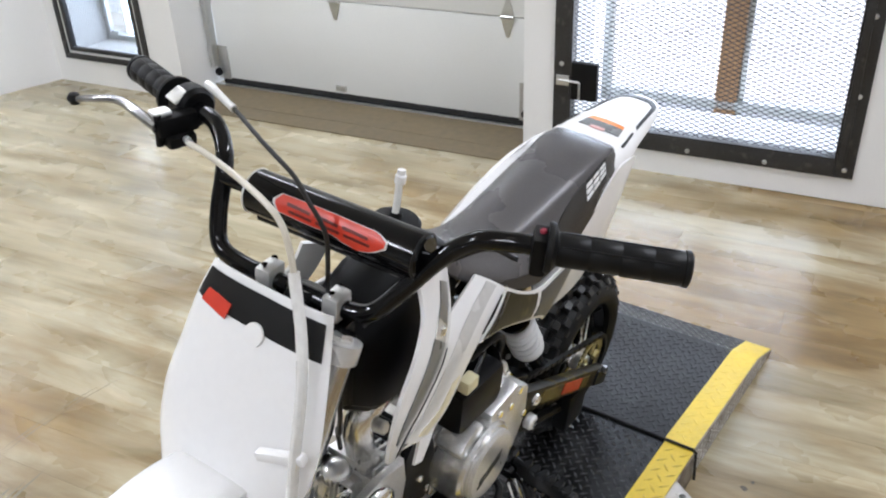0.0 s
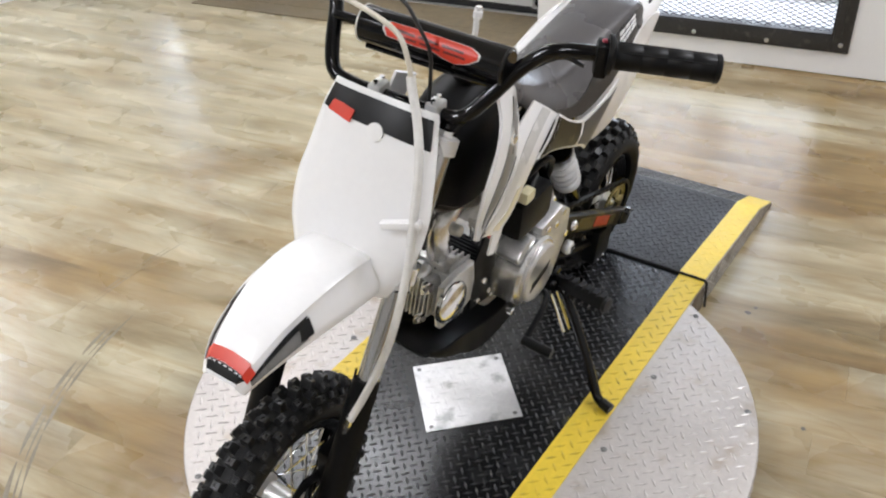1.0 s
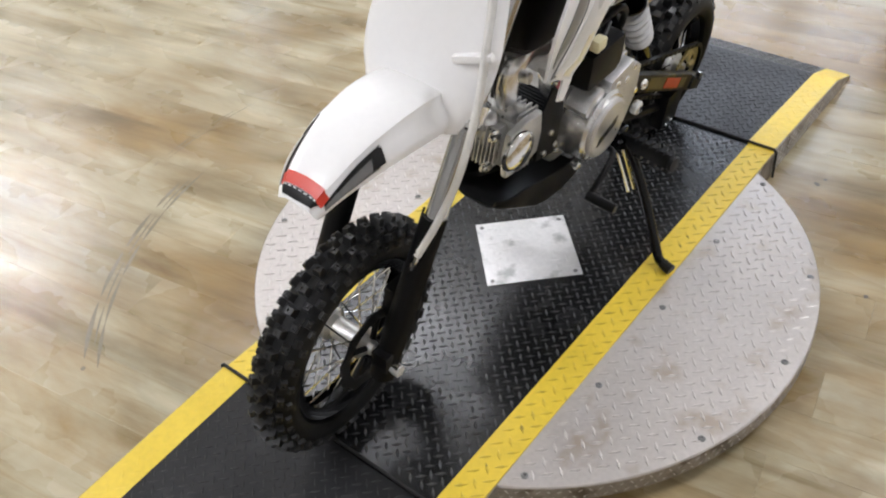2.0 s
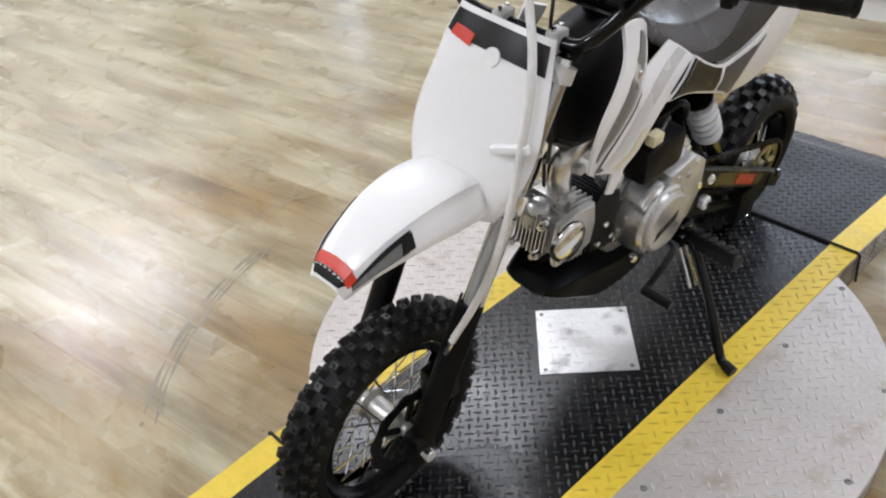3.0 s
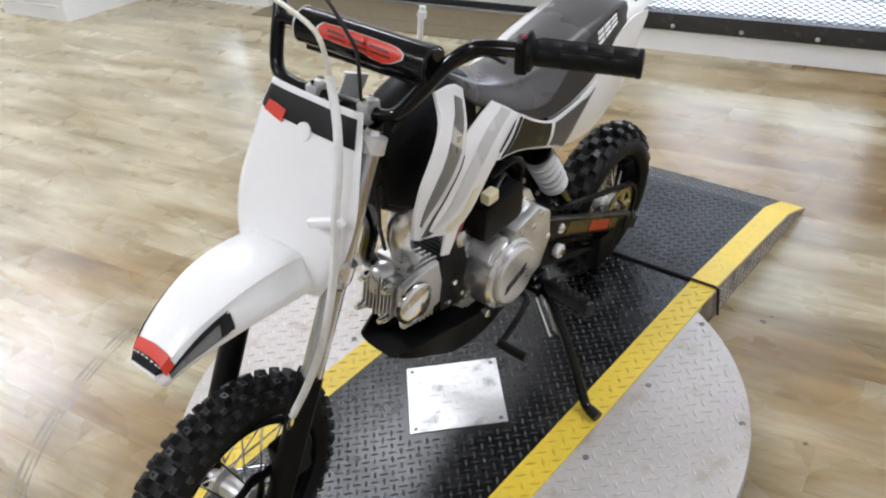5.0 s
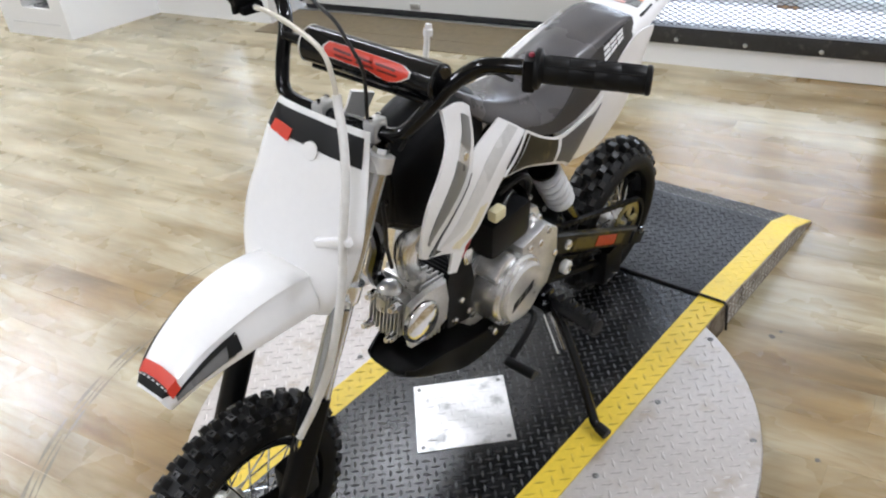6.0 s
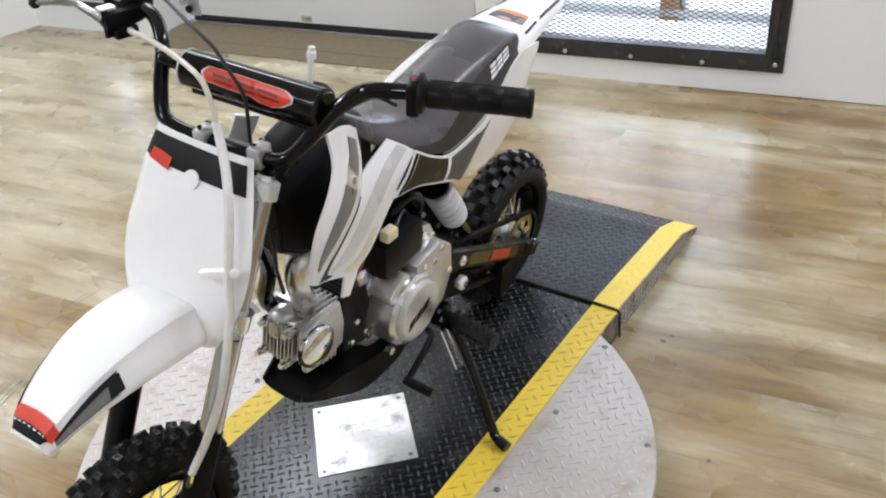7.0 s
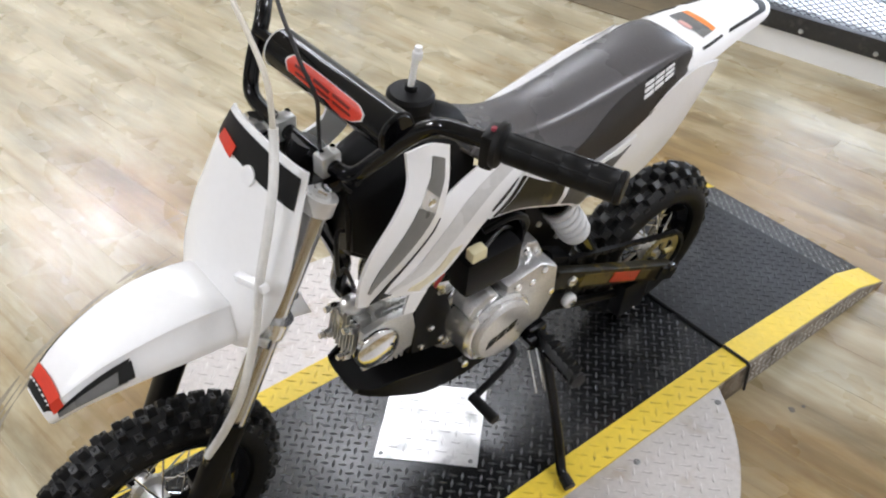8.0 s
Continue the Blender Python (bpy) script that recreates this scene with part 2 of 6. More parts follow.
BLACK_PAINT = material("gloss black paint", (0.0035, 0.0035, 0.0038), 0.09, vary=0.15, bump=0.0, spec=0.3)
CLEAR_HOSE = material("milky hose", (0.72, 0.71, 0.68), 0.3, vary=0.1)
CREAM_HOSE = material("cream hose", (0.55, 0.51, 0.42), 0.3, vary=0.1)
CABLE = material("black cable", (0.008, 0.008, 0.008), 0.45)
CREAM = material("cream plastic", (0.72, 0.66, 0.42), 0.4, vary=0.06)
GOLD = material("gold chain", (0.46, 0.4, 0.2), 0.35, 0.85, vary=0.15)
BRASS_PAINT = material("black and yellow swingarm paint", (0.012, 0.01, 0.005), 0.45, 0.0, spec=0.2, vary=0.3, scale=9, dirt=(0.14, 0.1, 0.01), dirt_at=0.56)
SPRING_WHITE = material("white spring paint", (0.6, 0.6, 0.6), 0.35, vary=0.05)
RED_WIRE = material("red wire", (0.5, 0.03, 0.04), 0.4)
INTAKE = material("pale cast intake", (0.82, 0.82, 0.81), 0.2, 0.85, vary=0.1, scale=25)
BRIGHT_CAP = material("bright machined cap", (0.9, 0.9, 0.89), 0.16, 0.6, vary=0.06, scale=25)
DRUM = material("turned metal", (0.66, 0.66, 0.65), 0.24, 0.85, vary=0.1, scale=20)
DARK_CHROME = material("dull dark chrome", (0.3, 0.3, 0.3), 0.22, 0.95, vary=0.1)
PINK_DECAL = material("pale red decal", (0.7, 0.4, 0.37), 0.4)
YELLOW_DECAL = material("dark yellow decal", (0.08, 0.058, 0.008), 0.4, vary=0.3, scale=20, dirt=(0.03, 0.02, 0.005), dirt_at=0.55)
FORK_CHROME = material("satin chrome fork tube", (0.54, 0.54, 0.535), 0.17, 0.95, vary=0.05, bump=0.0)
TIMBER = material("timber post", (0.36, 0.2, 0.09), 0.6, vary=0.25, scale=5, fine=40)
SNOW = material("pale bleached gravel", (0.84, 0.84, 0.83), 0.9, vary=0.06, scale=1.5, fine=30)
CONCRETE = material("pale concrete", (0.6, 0.6, 0.59), 0.8, vary=0.08, scale=3)


# ---- mesh helpers ----
def part(name, bm, mat, parent=None, label="", smooth=True):
    """Links a bmesh as one mesh object; smooth: shade it round but for edges over 35 degrees."""
    me = bpy.data.meshes.new(name)
    bmesh.ops.recalc_face_normals(bm, faces=bm.faces)
    if smooth:
        for f in bm.faces:
            f.smooth = True
        for e in bm.edges:
            if len(e.link_faces) == 2 and e.calc_face_angle(0) > radians(35):
                e.smooth = False
    bm.to_mesh(me)
    bm.free()
    for m in (mat if isinstance(mat, (list, tuple)) else [mat]):
        me.materials.append(m)
    ob = new(name, me)
    if parent:
        ob.parent = parent
    if label:
        ob["label"] = label
    return ob


def empty(name, m):
    ob = new(name)
    ob.empty_display_size = 0.1
    ob.matrix_world = m
    return ob


def box(bm, x0, x1, y0, y1, z0, z1, bevel=0.0, m=None):
    r = bmesh.ops.create_cube(bm, size=1)
    t = Matrix.LocRotScale(((x0 + x1) / 2, (y0 + y1) / 2, (z0 + z1) / 2), None, (x1 - x0, y1 - y0, z1 - z0))
    bmesh.ops.transform(bm, matrix=(m @ t if m else t), verts=r["verts"])
    if bevel:
        ed = {e for v in r["verts"] for e in v.link_edges}
        bmesh.ops.bevel(bm, geom=list(ed), offset=bevel, segments=2, affect="EDGES", profile=0.6)
    return bm


def boxed(*a, **k):
    return box(bmesh.new(), *a, **k)


def spline(pts, n=6):
    """Catmull-Rom points through pts."""
    p = [Vector(q) for q in pts]
    p = [2 * p[0] - p[1]] + p + [2 * p[-1] - p[-2]]
    out = []
    for i in range(1, len(p) - 2):
        for k in range(n):
            t = k / n
            out.append(0.5 * ((2 * p[i]) + (p[i + 1] - p[i - 1]) * t + (2 * p[i - 1] - 5 * p[i] + 4 * p[i + 1] - p[i + 2]) * t * t
                              + (3 * p[i] - p[i - 1] - 3 * p[i + 1] + p[i + 2]) * t ** 3))
    out.append(p[-2])
    return out


def loft(bm, rings, closed=True, caps=True):
    """Joins rings of equally many points."""
    vs = [[bm.verts.new(q) for q in r] for r in rings]
    n = len(vs[0])
    for a, b in zip(vs, vs[1:]):
        for i in range(n if closed else n - 1):
            j = (i + 1) % n
            bm.faces.new((a[i], a[j], b[j], b[i]))
    if caps and closed:
        bm.faces.new(vs[0][::-1])
        bm.faces.new(vs[-1])
    return bm


def tube(bm, pts, r, seg=10, n=6, smooth=True, caps=True):
    """A round bar along pts; r: one radius or one for each end."""
    line = spline(pts, n) if smooth and len(pts) > 2 else [Vector(q) for q in pts]
    ra, rb = r if isinstance(r, tuple) else (r, r)
    rings = []
    up = None
    for i, q in enumerate(line):
        d = (line[min(i + 1, len(line) - 1)] - line[max(i - 1, 0)]).normalized()
        if up is None:
            up = d.orthogonal().normalized()
        up = (up - d * up.dot(d)).normalized()
        side = d.cross(up)
        rad = ra + (rb - ra) * i / max(1, len(line) - 1)
        rings.append([q + rad * (up * math.cos(2 * math.pi * k / seg) + side * math.sin(2 * math.pi * k / seg)) for k in range(seg)])
    return loft(bm, rings, True, caps)


def tubed(pts, r, **k):
    return tube(bmesh.new(), pts, r, **k)


def frame_of(at, way):
    """A pose at a place whose z axis runs along way."""
    return Matrix.Translation(at) @ Vector(way).to_track_quat("Z", "Y").to_matrix().to_4x4()


def lathe(bm, prof, m, seg=24):
    """Turns (radius, height) pairs round m's z axis."""
    rings = [[m @ Vector((max(r, 1e-4) * math.cos(2 * math.pi * k / seg), max(r, 1e-4) * math.sin(2 * math.pi * k / seg), h)) for k in range(seg)] for r, h in prof]
    return loft(bm, rings, True, True)


def lathed(prof, m, seg=24):
    return lathe(bmesh.new(), prof, m, seg)


def sheet(bm, rows, thick, nu=3, nv=3):
    """A curved skin of even thickness through rows of points."""
    rows = [spline(r, nu) for r in rows]
    cols = [spline(c, nv) for c in zip(*rows)] if len(rows) > 2 else [list(c) for c in zip(*rows)]
    g = [list(c) for c in zip(*cols)]
    h, w = len(g), len(g[0])
    nor = [[None] * w for _ in range(h)]
    for i in range(h):
        for j in range(w):
            a = g[min(i + 1, h - 1)][j] - g[max(i - 1, 0)][j]
            b = g[i][min(j + 1, w - 1)] - g[i][max(j - 1, 0)]
            c = a.cross(b)
            nor[i][j] = c.normalized() if c.length > 1e-9 else Vector((0, 0, 1))
    top = [[bm.verts.new(g[i][j] + nor[i][j] * thick / 2) for j in range(w)] for i in range(h)]
    bot = [[bm.verts.new(g[i][j] - nor[i][j] * thick / 2) for j in range(w)] for i in range(h)]
    for i in range(h - 1):
        for j in range(w - 1):
            bm.faces.new((top[i][j], top[i][j + 1], top[i + 1][j + 1], top[i + 1][j]))
            bm.faces.new((bot[i][j], bot[i + 1][j], bot[i + 1][j + 1], bot[i][j + 1]))
    for i in range(h - 1):
        for j in (0, w - 1):
            bm.faces.new((top[i][j], top[i + 1][j], bot[i + 1][j], bot[i][j]))
    for j in range(w - 1):
        for i in (0, h - 1):
            bm.faces.new((top[i][j], top[i][j + 1], bot[i][j + 1], bot[i][j]))
    return bm


def prism(bm, outline, lo, hi, m=None, bevel=0.0):
    """An outline of (a, b) pairs raised from lo to hi along the third axis, then posed by m."""
    m = m or Matrix()
    a = [bm.verts.new(m @ Vector((p, q, lo))) for p, q in outline]
    b = [bm.verts.new(m @ Vector((p, q, hi))) for p, q in outline]
    n = len(a)
    faces = [bm.faces.new(a[::-1]), bm.faces.new(b)]
    for i in range(n):
        faces.append(bm.faces.new((a[i], a[(i + 1) % n], b[(i + 1) % n], b[i])))
    if bevel:
        ed = list({e for f in faces[:2] for e in f.edges})
        bmesh.ops.bevel(bm, geom=ed, offset=bevel, segments=2, affect="EDGES", profile=0.6)
    return bm


# ---- the room ----
def setting(ob, label, category):
    return tagged(ob, label, category, kind="structure")


def in_wall(bm, u0, u1, d0, d1, z0, z1, bevel=0.0):
    """A block given along the wall, outwards from its face, and up."""
    return box(bm, u0, u1, d0, d1, z0, z1, bevel, WM)


LEFT_END, RIGHT_END = -3.3, 3.4
DOOR = (-2.43, -0.66, 2.35)          # the opening of the sectional door: from, to, top
BIG = (-0.47, 0.515, 0.155, 1.75)    # the large window's opening
SMALL = (-3.17, -2.64, 0.15, 1.6)    # the small window's opening
wall = bmesh.new()
in_wall(wall, -6.5, SMALL[0], 0, 0.3, 0, CEIL)
in_wall(wall, SMALL[0], SMALL[1], 0, 0.3, 0, SMALL[2])
in_wall(wall, SMALL[0], SMALL[1], 0, 0.3, SMALL[3], CEIL)
in_wall(wall, SMALL[1], DOOR[0], 0, 0.3, 0, CEIL)
in_wall(wall, DOOR[0], DOOR[1], 0, 0.3, DOOR[2], CEIL)
in_wall(wall, DOOR[1], BIG[0], 0, 0.3, 0, CEIL)
in_wall(wall, BIG[0], BIG[1], 0, 0.3, 0, BIG[2])
in_wall(wall, BIG[0], BIG[1], 0, 0.3, BIG[3], CEIL)
in_wall(wall, BIG[1], RIGHT_END, 0, 0.3, 0, CEIL)
wall_north = setting(part("wall_north", wall, WHITE_WALL, smooth=False), "white painted wall with a garage door and two caged windows", "wall")

# a white pier stands out from the wall, with an open niche in its front
PIER_D, PIER_N = Vector((-0.985, -0.171)), Vector((-0.171, 0.985))


def pier_at(along, deep):
    p = Vector((-3.64, 1.08)) + PIER_D * along + PIER_N * deep
    return (p.x, p.y)


b = bmesh.new()
prism(b, [pier_at(-0.044, 0.12), pier_at(0.552, 0.12), (-4.06, 1.53), (-3.54, 1.61)], 0, CEIL)
for a, c, e, z0, z1 in ((0.0, 0.105, -0.044, 0, CEIL), (0.345, 0.552, 0.345, 0, CEIL), (0.105, 0.345, 0.105, 0, 0.16), (0.105, 0.345, 0.105, 0.78, CEIL)):
    prism(b, [pier_at(a, 0), pier_at(c, 0), pier_at(c, 0.12), pier_at(e, 0.12)], z0, z1)
setting(part("wall_west", b, WHITE_WALL, smooth=False), "white painted pier with an open niche, standing out from the wall", "wall")
# a black sheet makes the inside of the niche dark
b = bmesh.new()
prism(b, [pier_at(0.11, 0.112), pier_at(0.34, 0.112), pier_at(0.34, 0.118), pier_at(0.11, 0.118)], 0.165, 0.775)
setting(part("trim", b, BLACK_STEEL, smooth=False), "black sheet for the dark inside of the pier's niche", "panel")
b = bmesh.new()
prism(b, [pier_at(0.06, -0.004), pier_at(0.47, -0.004), pier_at(0.47, 0.001), pier_at(0.06, 0.001)], 0.074, 0.082)
setting(part("trim", b, GREY_WALL, smooth=False), "thin grey joint strip low on the pier", "trim")
b = bmesh.new()
prism(b, [pier_at(0.13, 0.01), pier_at(0.27, 0.02), pier_at(0.25, 0.1), pier_at(0.12, 0.09)], 0.1605, 0.172, bevel=0.003)
tagged(part("paper_stack", b, GREY_DECAL), "small stack of grey papers lying in the pier's niche", "papers")
# unseen walls close the room; their grey sets how much light bounces back
b = bmesh.new()
box(b, -6.6, 3.2, -6.7, -6.5, 0, CEIL)
setting(part("wall_south", b, GREY_WALL, smooth=False), "unseen plain grey wall closing the room", "wall")
# added close by, out of view, to bounce light onto the bike's left
b = bmesh.new()
box(b, 3.0, 3.2, -6.5, 2.62, 0, CEIL)
setting(part("bounce_wall_east", b, GREY_WALL, smooth=False), "unseen plain grey wall closing the room", "wall")
b = bmesh.new()
box(b, -6.6, -6.4, -6.5, 2.0, 0, CEIL)
setting(part("wall_far_west", b, GREY_WALL, smooth=False), "unseen plain grey wall closing the room", "wall")
b = bmesh.new()
box(b, -6.6, 3.4, -6.7, 3.2, CEIL, CEIL + 0.1)
setting(part("ceiling", b, CEILING_PAINT, smooth=False), "plain white ceiling", "ceiling")

# brown boards lie across the door's recess
board = part("threshold_board", boxed(DOOR[0] - 0.02, DOOR[1] + 0.06, -0.12, -0.002, 0.0005, 0.004, 0.001), OAK, smooth=False)
board.matrix_world = WM
setting(board, "flat brown oak threshold board before the garage door", "threshold")
board = part("threshold_board", boxed(DOOR[0] + 0.001, DOOR[1] - 0.001, 0.0, 0.22, 0.0005, 0.004, 0.001), OAK, smooth=False)
board.matrix_world = WM
setting(board, "flat brown oak threshold board in the garage door's recess", "threshold")
floor = setting(part("floor", boxed(-6.6, 3.2, -6.7, 2.6, -0.05, -0.004), WOOD, smooth=False), "pale grey-brown wood plank floor, glossy", "floor")
ground = setting(part("ground", boxed(-60, 60, 2.0, 90, -0.12, -0.06), SNOW, smooth=False), "pale bleached gravel outside in the sun", "ground")


# ---- the sectional door ----
door = empty("door_1", WM)
setting(door, "white sectional garage door, closed, with steel hinges", "garage door")
DZ = 0.25
for i, (z0, z1) in enumerate(((0.035, 0.473), (0.477, 0.93), (0.934, 1.39), (1.394, 1.85), (1.854, 2.34))):
    part("panel", boxed(DOOR[0] + 0.03, DOOR[1] - 0.03, DZ, DZ + 0.04, z0, z1, 0.004), DOOR_WHITE, door)
part("seal", boxed(DOOR[0] + 0.04, DOOR[1] - 0.04, DZ - 0.005, DZ + 0.045, 0.0, 0.035, 0.006), RUBBER_SEAL, door, "black rubber bottom seal")
part("threshold", boxed(DOOR[0], DOOR[1], DZ - 0.03, DZ - 0.008, -0.002, 0.008, 0.002), GALV, door)
for u in (DOOR[0] + 0.02, DOOR[1] - 0.02):
    part("track", boxed(u - 0.012, u + 0.012, DZ - 0.05, DZ - 0.005, 0.1, 2.3, 0.003), GALV, door)


def hinge(u, z):
    h = part("hinge", prism(bmesh.new(), [(-0.03, 0.0), (-0.026, 0.02), (-0.007, 0.075), (0.007, 0.075), (0.026, 0.02), (0.03, 0), (0.026, -0.02), (0.007, -0.085), (-0.007, -0.085), (-0.026, -0.02)],
                            0, 0.004, pose(u, DZ - 0.001, z, 90, 0, 0), 0.001), GALV, door, "galvanised steel hinge")
    part("knuckle", tubed([(u - 0.03, DZ - 0.008, z), (u + 0.03, DZ - 0.008, z)], 0.008), GALV, h)
    return h


for z in (0.475, 0.932):
    for u in (-2.41, -1.68, -0.83):
        hinge(u, z)
part("latch", boxed(-1.71, -1.655, DZ - 0.012, DZ, 0.05, 0.075, 0.003), GALV, door)
for s, u in ((1, DOOR[0] + 0.045), (-1, DOOR[1] - 0.085)):
    br = part("corner_bracket", boxed(u - 0.03, u + 0.045, DZ - 0.006, DZ, 0.03, 0.2, 0.002), GALV, door)
    part("roller", lathed([(0.0, 0), (0.02, 0), (0.02, 0.012), (0, 0.012)], WM.inverted() @ WM @ pose(u - 0.01 * s, DZ - 0.02, 0.07, 90, 0, 0)), BLACK_STEEL, br)


# ---- caged windows ----
def mesh_panel(u0, u1, z0, z1, d, cu, cz, r):
    """Expanded metal: thin strands crossing in diamonds cu wide and cz high."""
    verts, faces = [], []
    w, h = u1 - u0, z1 - z0

    def strand(a, b):
        ax, az, bx, bz = *a, *b
        dx, dz = bx - ax, bz - az
        ln = math.hypot(dx, dz)
        if ln < 1e-4:
            return
        nx, nz = -dz / ln * r, dx / ln * r
        k = len(verts)
        for x, z in ((ax, az), (bx, bz)):
            verts.extend([(x + nx, d - r * 0.6, z + nz), (x - nx, d - r * 0.6, z - nz), (x - nx, d + r * 0.6, z - nz), (x + nx, d + r * 0.6, z + nz)])
        faces.extend([(k, k + 1, k + 5, k + 4), (k + 1, k + 2, k + 6, k + 5), (k + 2, k + 3, k + 7, k + 6), (k + 3, k, k + 4, k + 7)])

    slope = cz / cu
    for sgn in (1, -1):
        n0 = int(-h / slope / cu) - 2
        for i in range(n0, int(w / cu) + int(h / slope / cu) + 3):
            a = i * cu
            # the line z = sgn * slope * (x - a), clipped to the panel
            pts = []
            for x in (0, w):
                z = sgn * slope * (x - a)
                if 0 <= z <= h:
                    pts.append((x, z))
            for z in (0, h):
                x = a + z / (sgn * slope)
                if 0 < x < w:
                    pts.append((x, z))
            pts = sorted(set(pts))
            if len(pts) >= 2:
                strand((u0 + pts[0][0], z0 + pts[0][1]), (u0 + pts[-1][0], z0 + pts[-1][1]))
    me = bpy.data.meshes.new("mesh_screen")
    me.from_pydata(verts, [], faces)
    me.materials.append(SCREEN_STEEL)
    return new("mesh_screen", me)


GLASS = bpy.data.materials.new("window glass")
GLASS.use_nodes = True
gp = GLASS.node_tree.nodes["Principled BSDF"]
gp.inputs["Transmission Weight"].default_value, gp.inputs["Roughness"].default_value, gp.inputs["IOR"].default_value = 1.0, 0.0, 1.45

def window(name, label, opening, bar, mesh_u, mesh_z):
    u0, u1, z0, z1 = opening
    win = setting(empty(name, WM), label, "window")
    bolted = bar > 0.05
    f = bmesh.new()
    for a, c, p, q in ((u0 - bar, u0, z0 - bar, z1 + bar), (u1, u1 + bar, z0 - bar, z1 + bar), (u0, u1, z0 - bar, z0), (u0, u1, z1, z1 + bar)):
        box(f, a, c, -0.012, -0.0005, p, q, 0.002)
    part("security_frame", f, FRAME_STEEL, win, "dark angle steel frame")
    f = bmesh.new()
    for a, c, p, q in ((u0, u0 + 0.008, z0, z1), (u1 - 0.008, u1, z0, z1), (u0 + 0.008, u1 - 0.008, z0, z0 + 0.008), (u0 + 0.008, u1 - 0.008, z1 - 0.008, z1)):
        box(f, a, c, -0.012, 0.05, p, q, 0.001)
    part("frame_return", f, FRAME_STEEL, win)
    if not bolted:
        # an inner frame set back behind a pale gap
        f = bmesh.new()
        for k, (a, c, p, q) in enumerate(((u0 + 0.008, u0 + 0.022, z0 + 0.008, z1), (u1 - 0.022, u1 - 0.008, z0 + 0.008, z1), (u0 + 0.022, u1 - 0.022, z0 + 0.008, z0 + 0.022))):
            box(f, a, c, -0.004, 0.006, p, q, 0.001)
        part("gap_strip", f, DOOR_WHITE, win, "pale strip between the two frames")
        f = bmesh.new()
        for a, c, p, q in ((u0 + 0.022, u0 + 0.042, z0 + 0.022, z1), (u1 - 0.042, u1 - 0.022, z0 + 0.022, z1), (u0 + 0.042, u1 - 0.042, z0 + 0.022, z0 + 0.042)):
            box(f, a, c, -0.008, 0.01, p, q, 0.001)
        part("inner_frame", f, FRAME_STEEL, win)
    else:
        part("frame_lip", boxed(u1 + 0.001, u1 + 0.028, -0.024, -0.012, z0, z1, 0.002), FRAME_STEEL, win, "inner angle steel lip")
    inset = 0.006 if bolted else 0.04
    scr = mesh_panel(u0 + inset, u1 - inset, z0 + inset, z1 - inset, 0.012, mesh_u, mesh_z, 0.00135 if bolted else 0.0006)
    scr.parent = win
    scr["label"] = "black expanded metal screen"
    if not bolted:
        return win
    bolt = lathed([(0.0, 0), (0.0095, 0), (0.0085, 0.004), (0.004, 0.0065), (0, 0.0065)], pose(0, 0, 0, 90, 0, 0), 10)
    first = None
    spots = [(u0 - bar / 2, z0 - bar / 2 + 0.27 * k) for k in range(6)] + [(u1 + bar / 2, z0 - bar / 2 + 0.27 * k) for k in range(6)]
    spots += [(u, z0 - bar / 2 - 0.012) for u in (-0.269, 0.002, 0.28)]
    for u, z in spots:
        if not first:
            first = part("bolt", bolt, GALV, win)
            ob = first
        else:
            ob = new("bolt", first.data)
            ob.parent = win
        ob.location = (u, -0.0115, z)
    return win


win1 = window("window_1", "large window behind a black expanded metal security screen", BIG, 0.062, 0.036, 0.0175)
win2 = window("window_2", "small window behind a black framed fine metal screen", SMALL, 0.02, 0.016, 0.03)
# outer frames: timber mullion and sill of the large window, light metal frame of the small one
part("mullion", boxed(0.0, 0.085, 0.5, 0.58, 0.05, 1.75, 0.003), TIMBER, win1, "brown timber post")
part("rail", boxed(0.087, 0.11, 0.52, 0.56, 0.05, 1.75, 0.003), GALV, win1)
part("bottom_rail", boxed(-0.49, 0.9, 0.5, 0.56, 0.095, 0.135, 0.004), GALV, win1, "grey window rail")
part("jamb", boxed(-0.49, -0.455, 0.5, 0.56, 0.05, 1.75, 0.003), GALV, win1)
part("window_sill", boxed(-0.7, 0.9, 0.3, 0.62, -0.06, 0.05, 0.004), CONCRETE, win1, "pale concrete sill")
for a, c in ((-0.455, 0.0), (0.11, 0.9)):
    pane = part("pane", boxed(a, c, 0.536, 0.542, 0.05, 1.8), GLASS, win1)
    pane.visible_shadow = False
part("lock_box", boxed(-0.465, -0.36, -0.01, 0.02, 0.255, 0.4, 0.003), BLACK_STEEL, win1, "black steel lock box")
part("hasp", tubed([(-0.51, -0.016, 0.33), (-0.43, -0.022, 0.33), (-0.425, -0.022, 0.325), (-0.425, -0.022, 0.26)], 0.0045, smooth=False), GALV, win1)
part("hasp_plate", boxed(-0.52, -0.47, -0.018, -0.0125, 0.31, 0.35, 0.001), GALV, win1)
b = bmesh.new()
for a, c, p, q in ((-3.168, -3.14, 0.152, 1.6), (-2.67, -2.642, 0.152, 1.6), (-3.14, -2.67, 0.152, 0.18)):
    box(b, a, c, 0.27, 0.3, p, q, 0.003)
part("window_frame", b, GALV, win2)
part("latch", boxed(-3.12, -3.07, 0.255, 0.27, 0.18, 0.205, 0.003), GALV, win2)
part("window_sill", boxed(-3.4, -2.5, 0.3, 0.5, -0.06, 0.12, 0.003), CONCRETE, win2)
pane = part("pane", boxed(-3.14, -2.67, 0.283, 0.288, 0.18, 1.6), GLASS, win2)
pane.visible_shadow = False

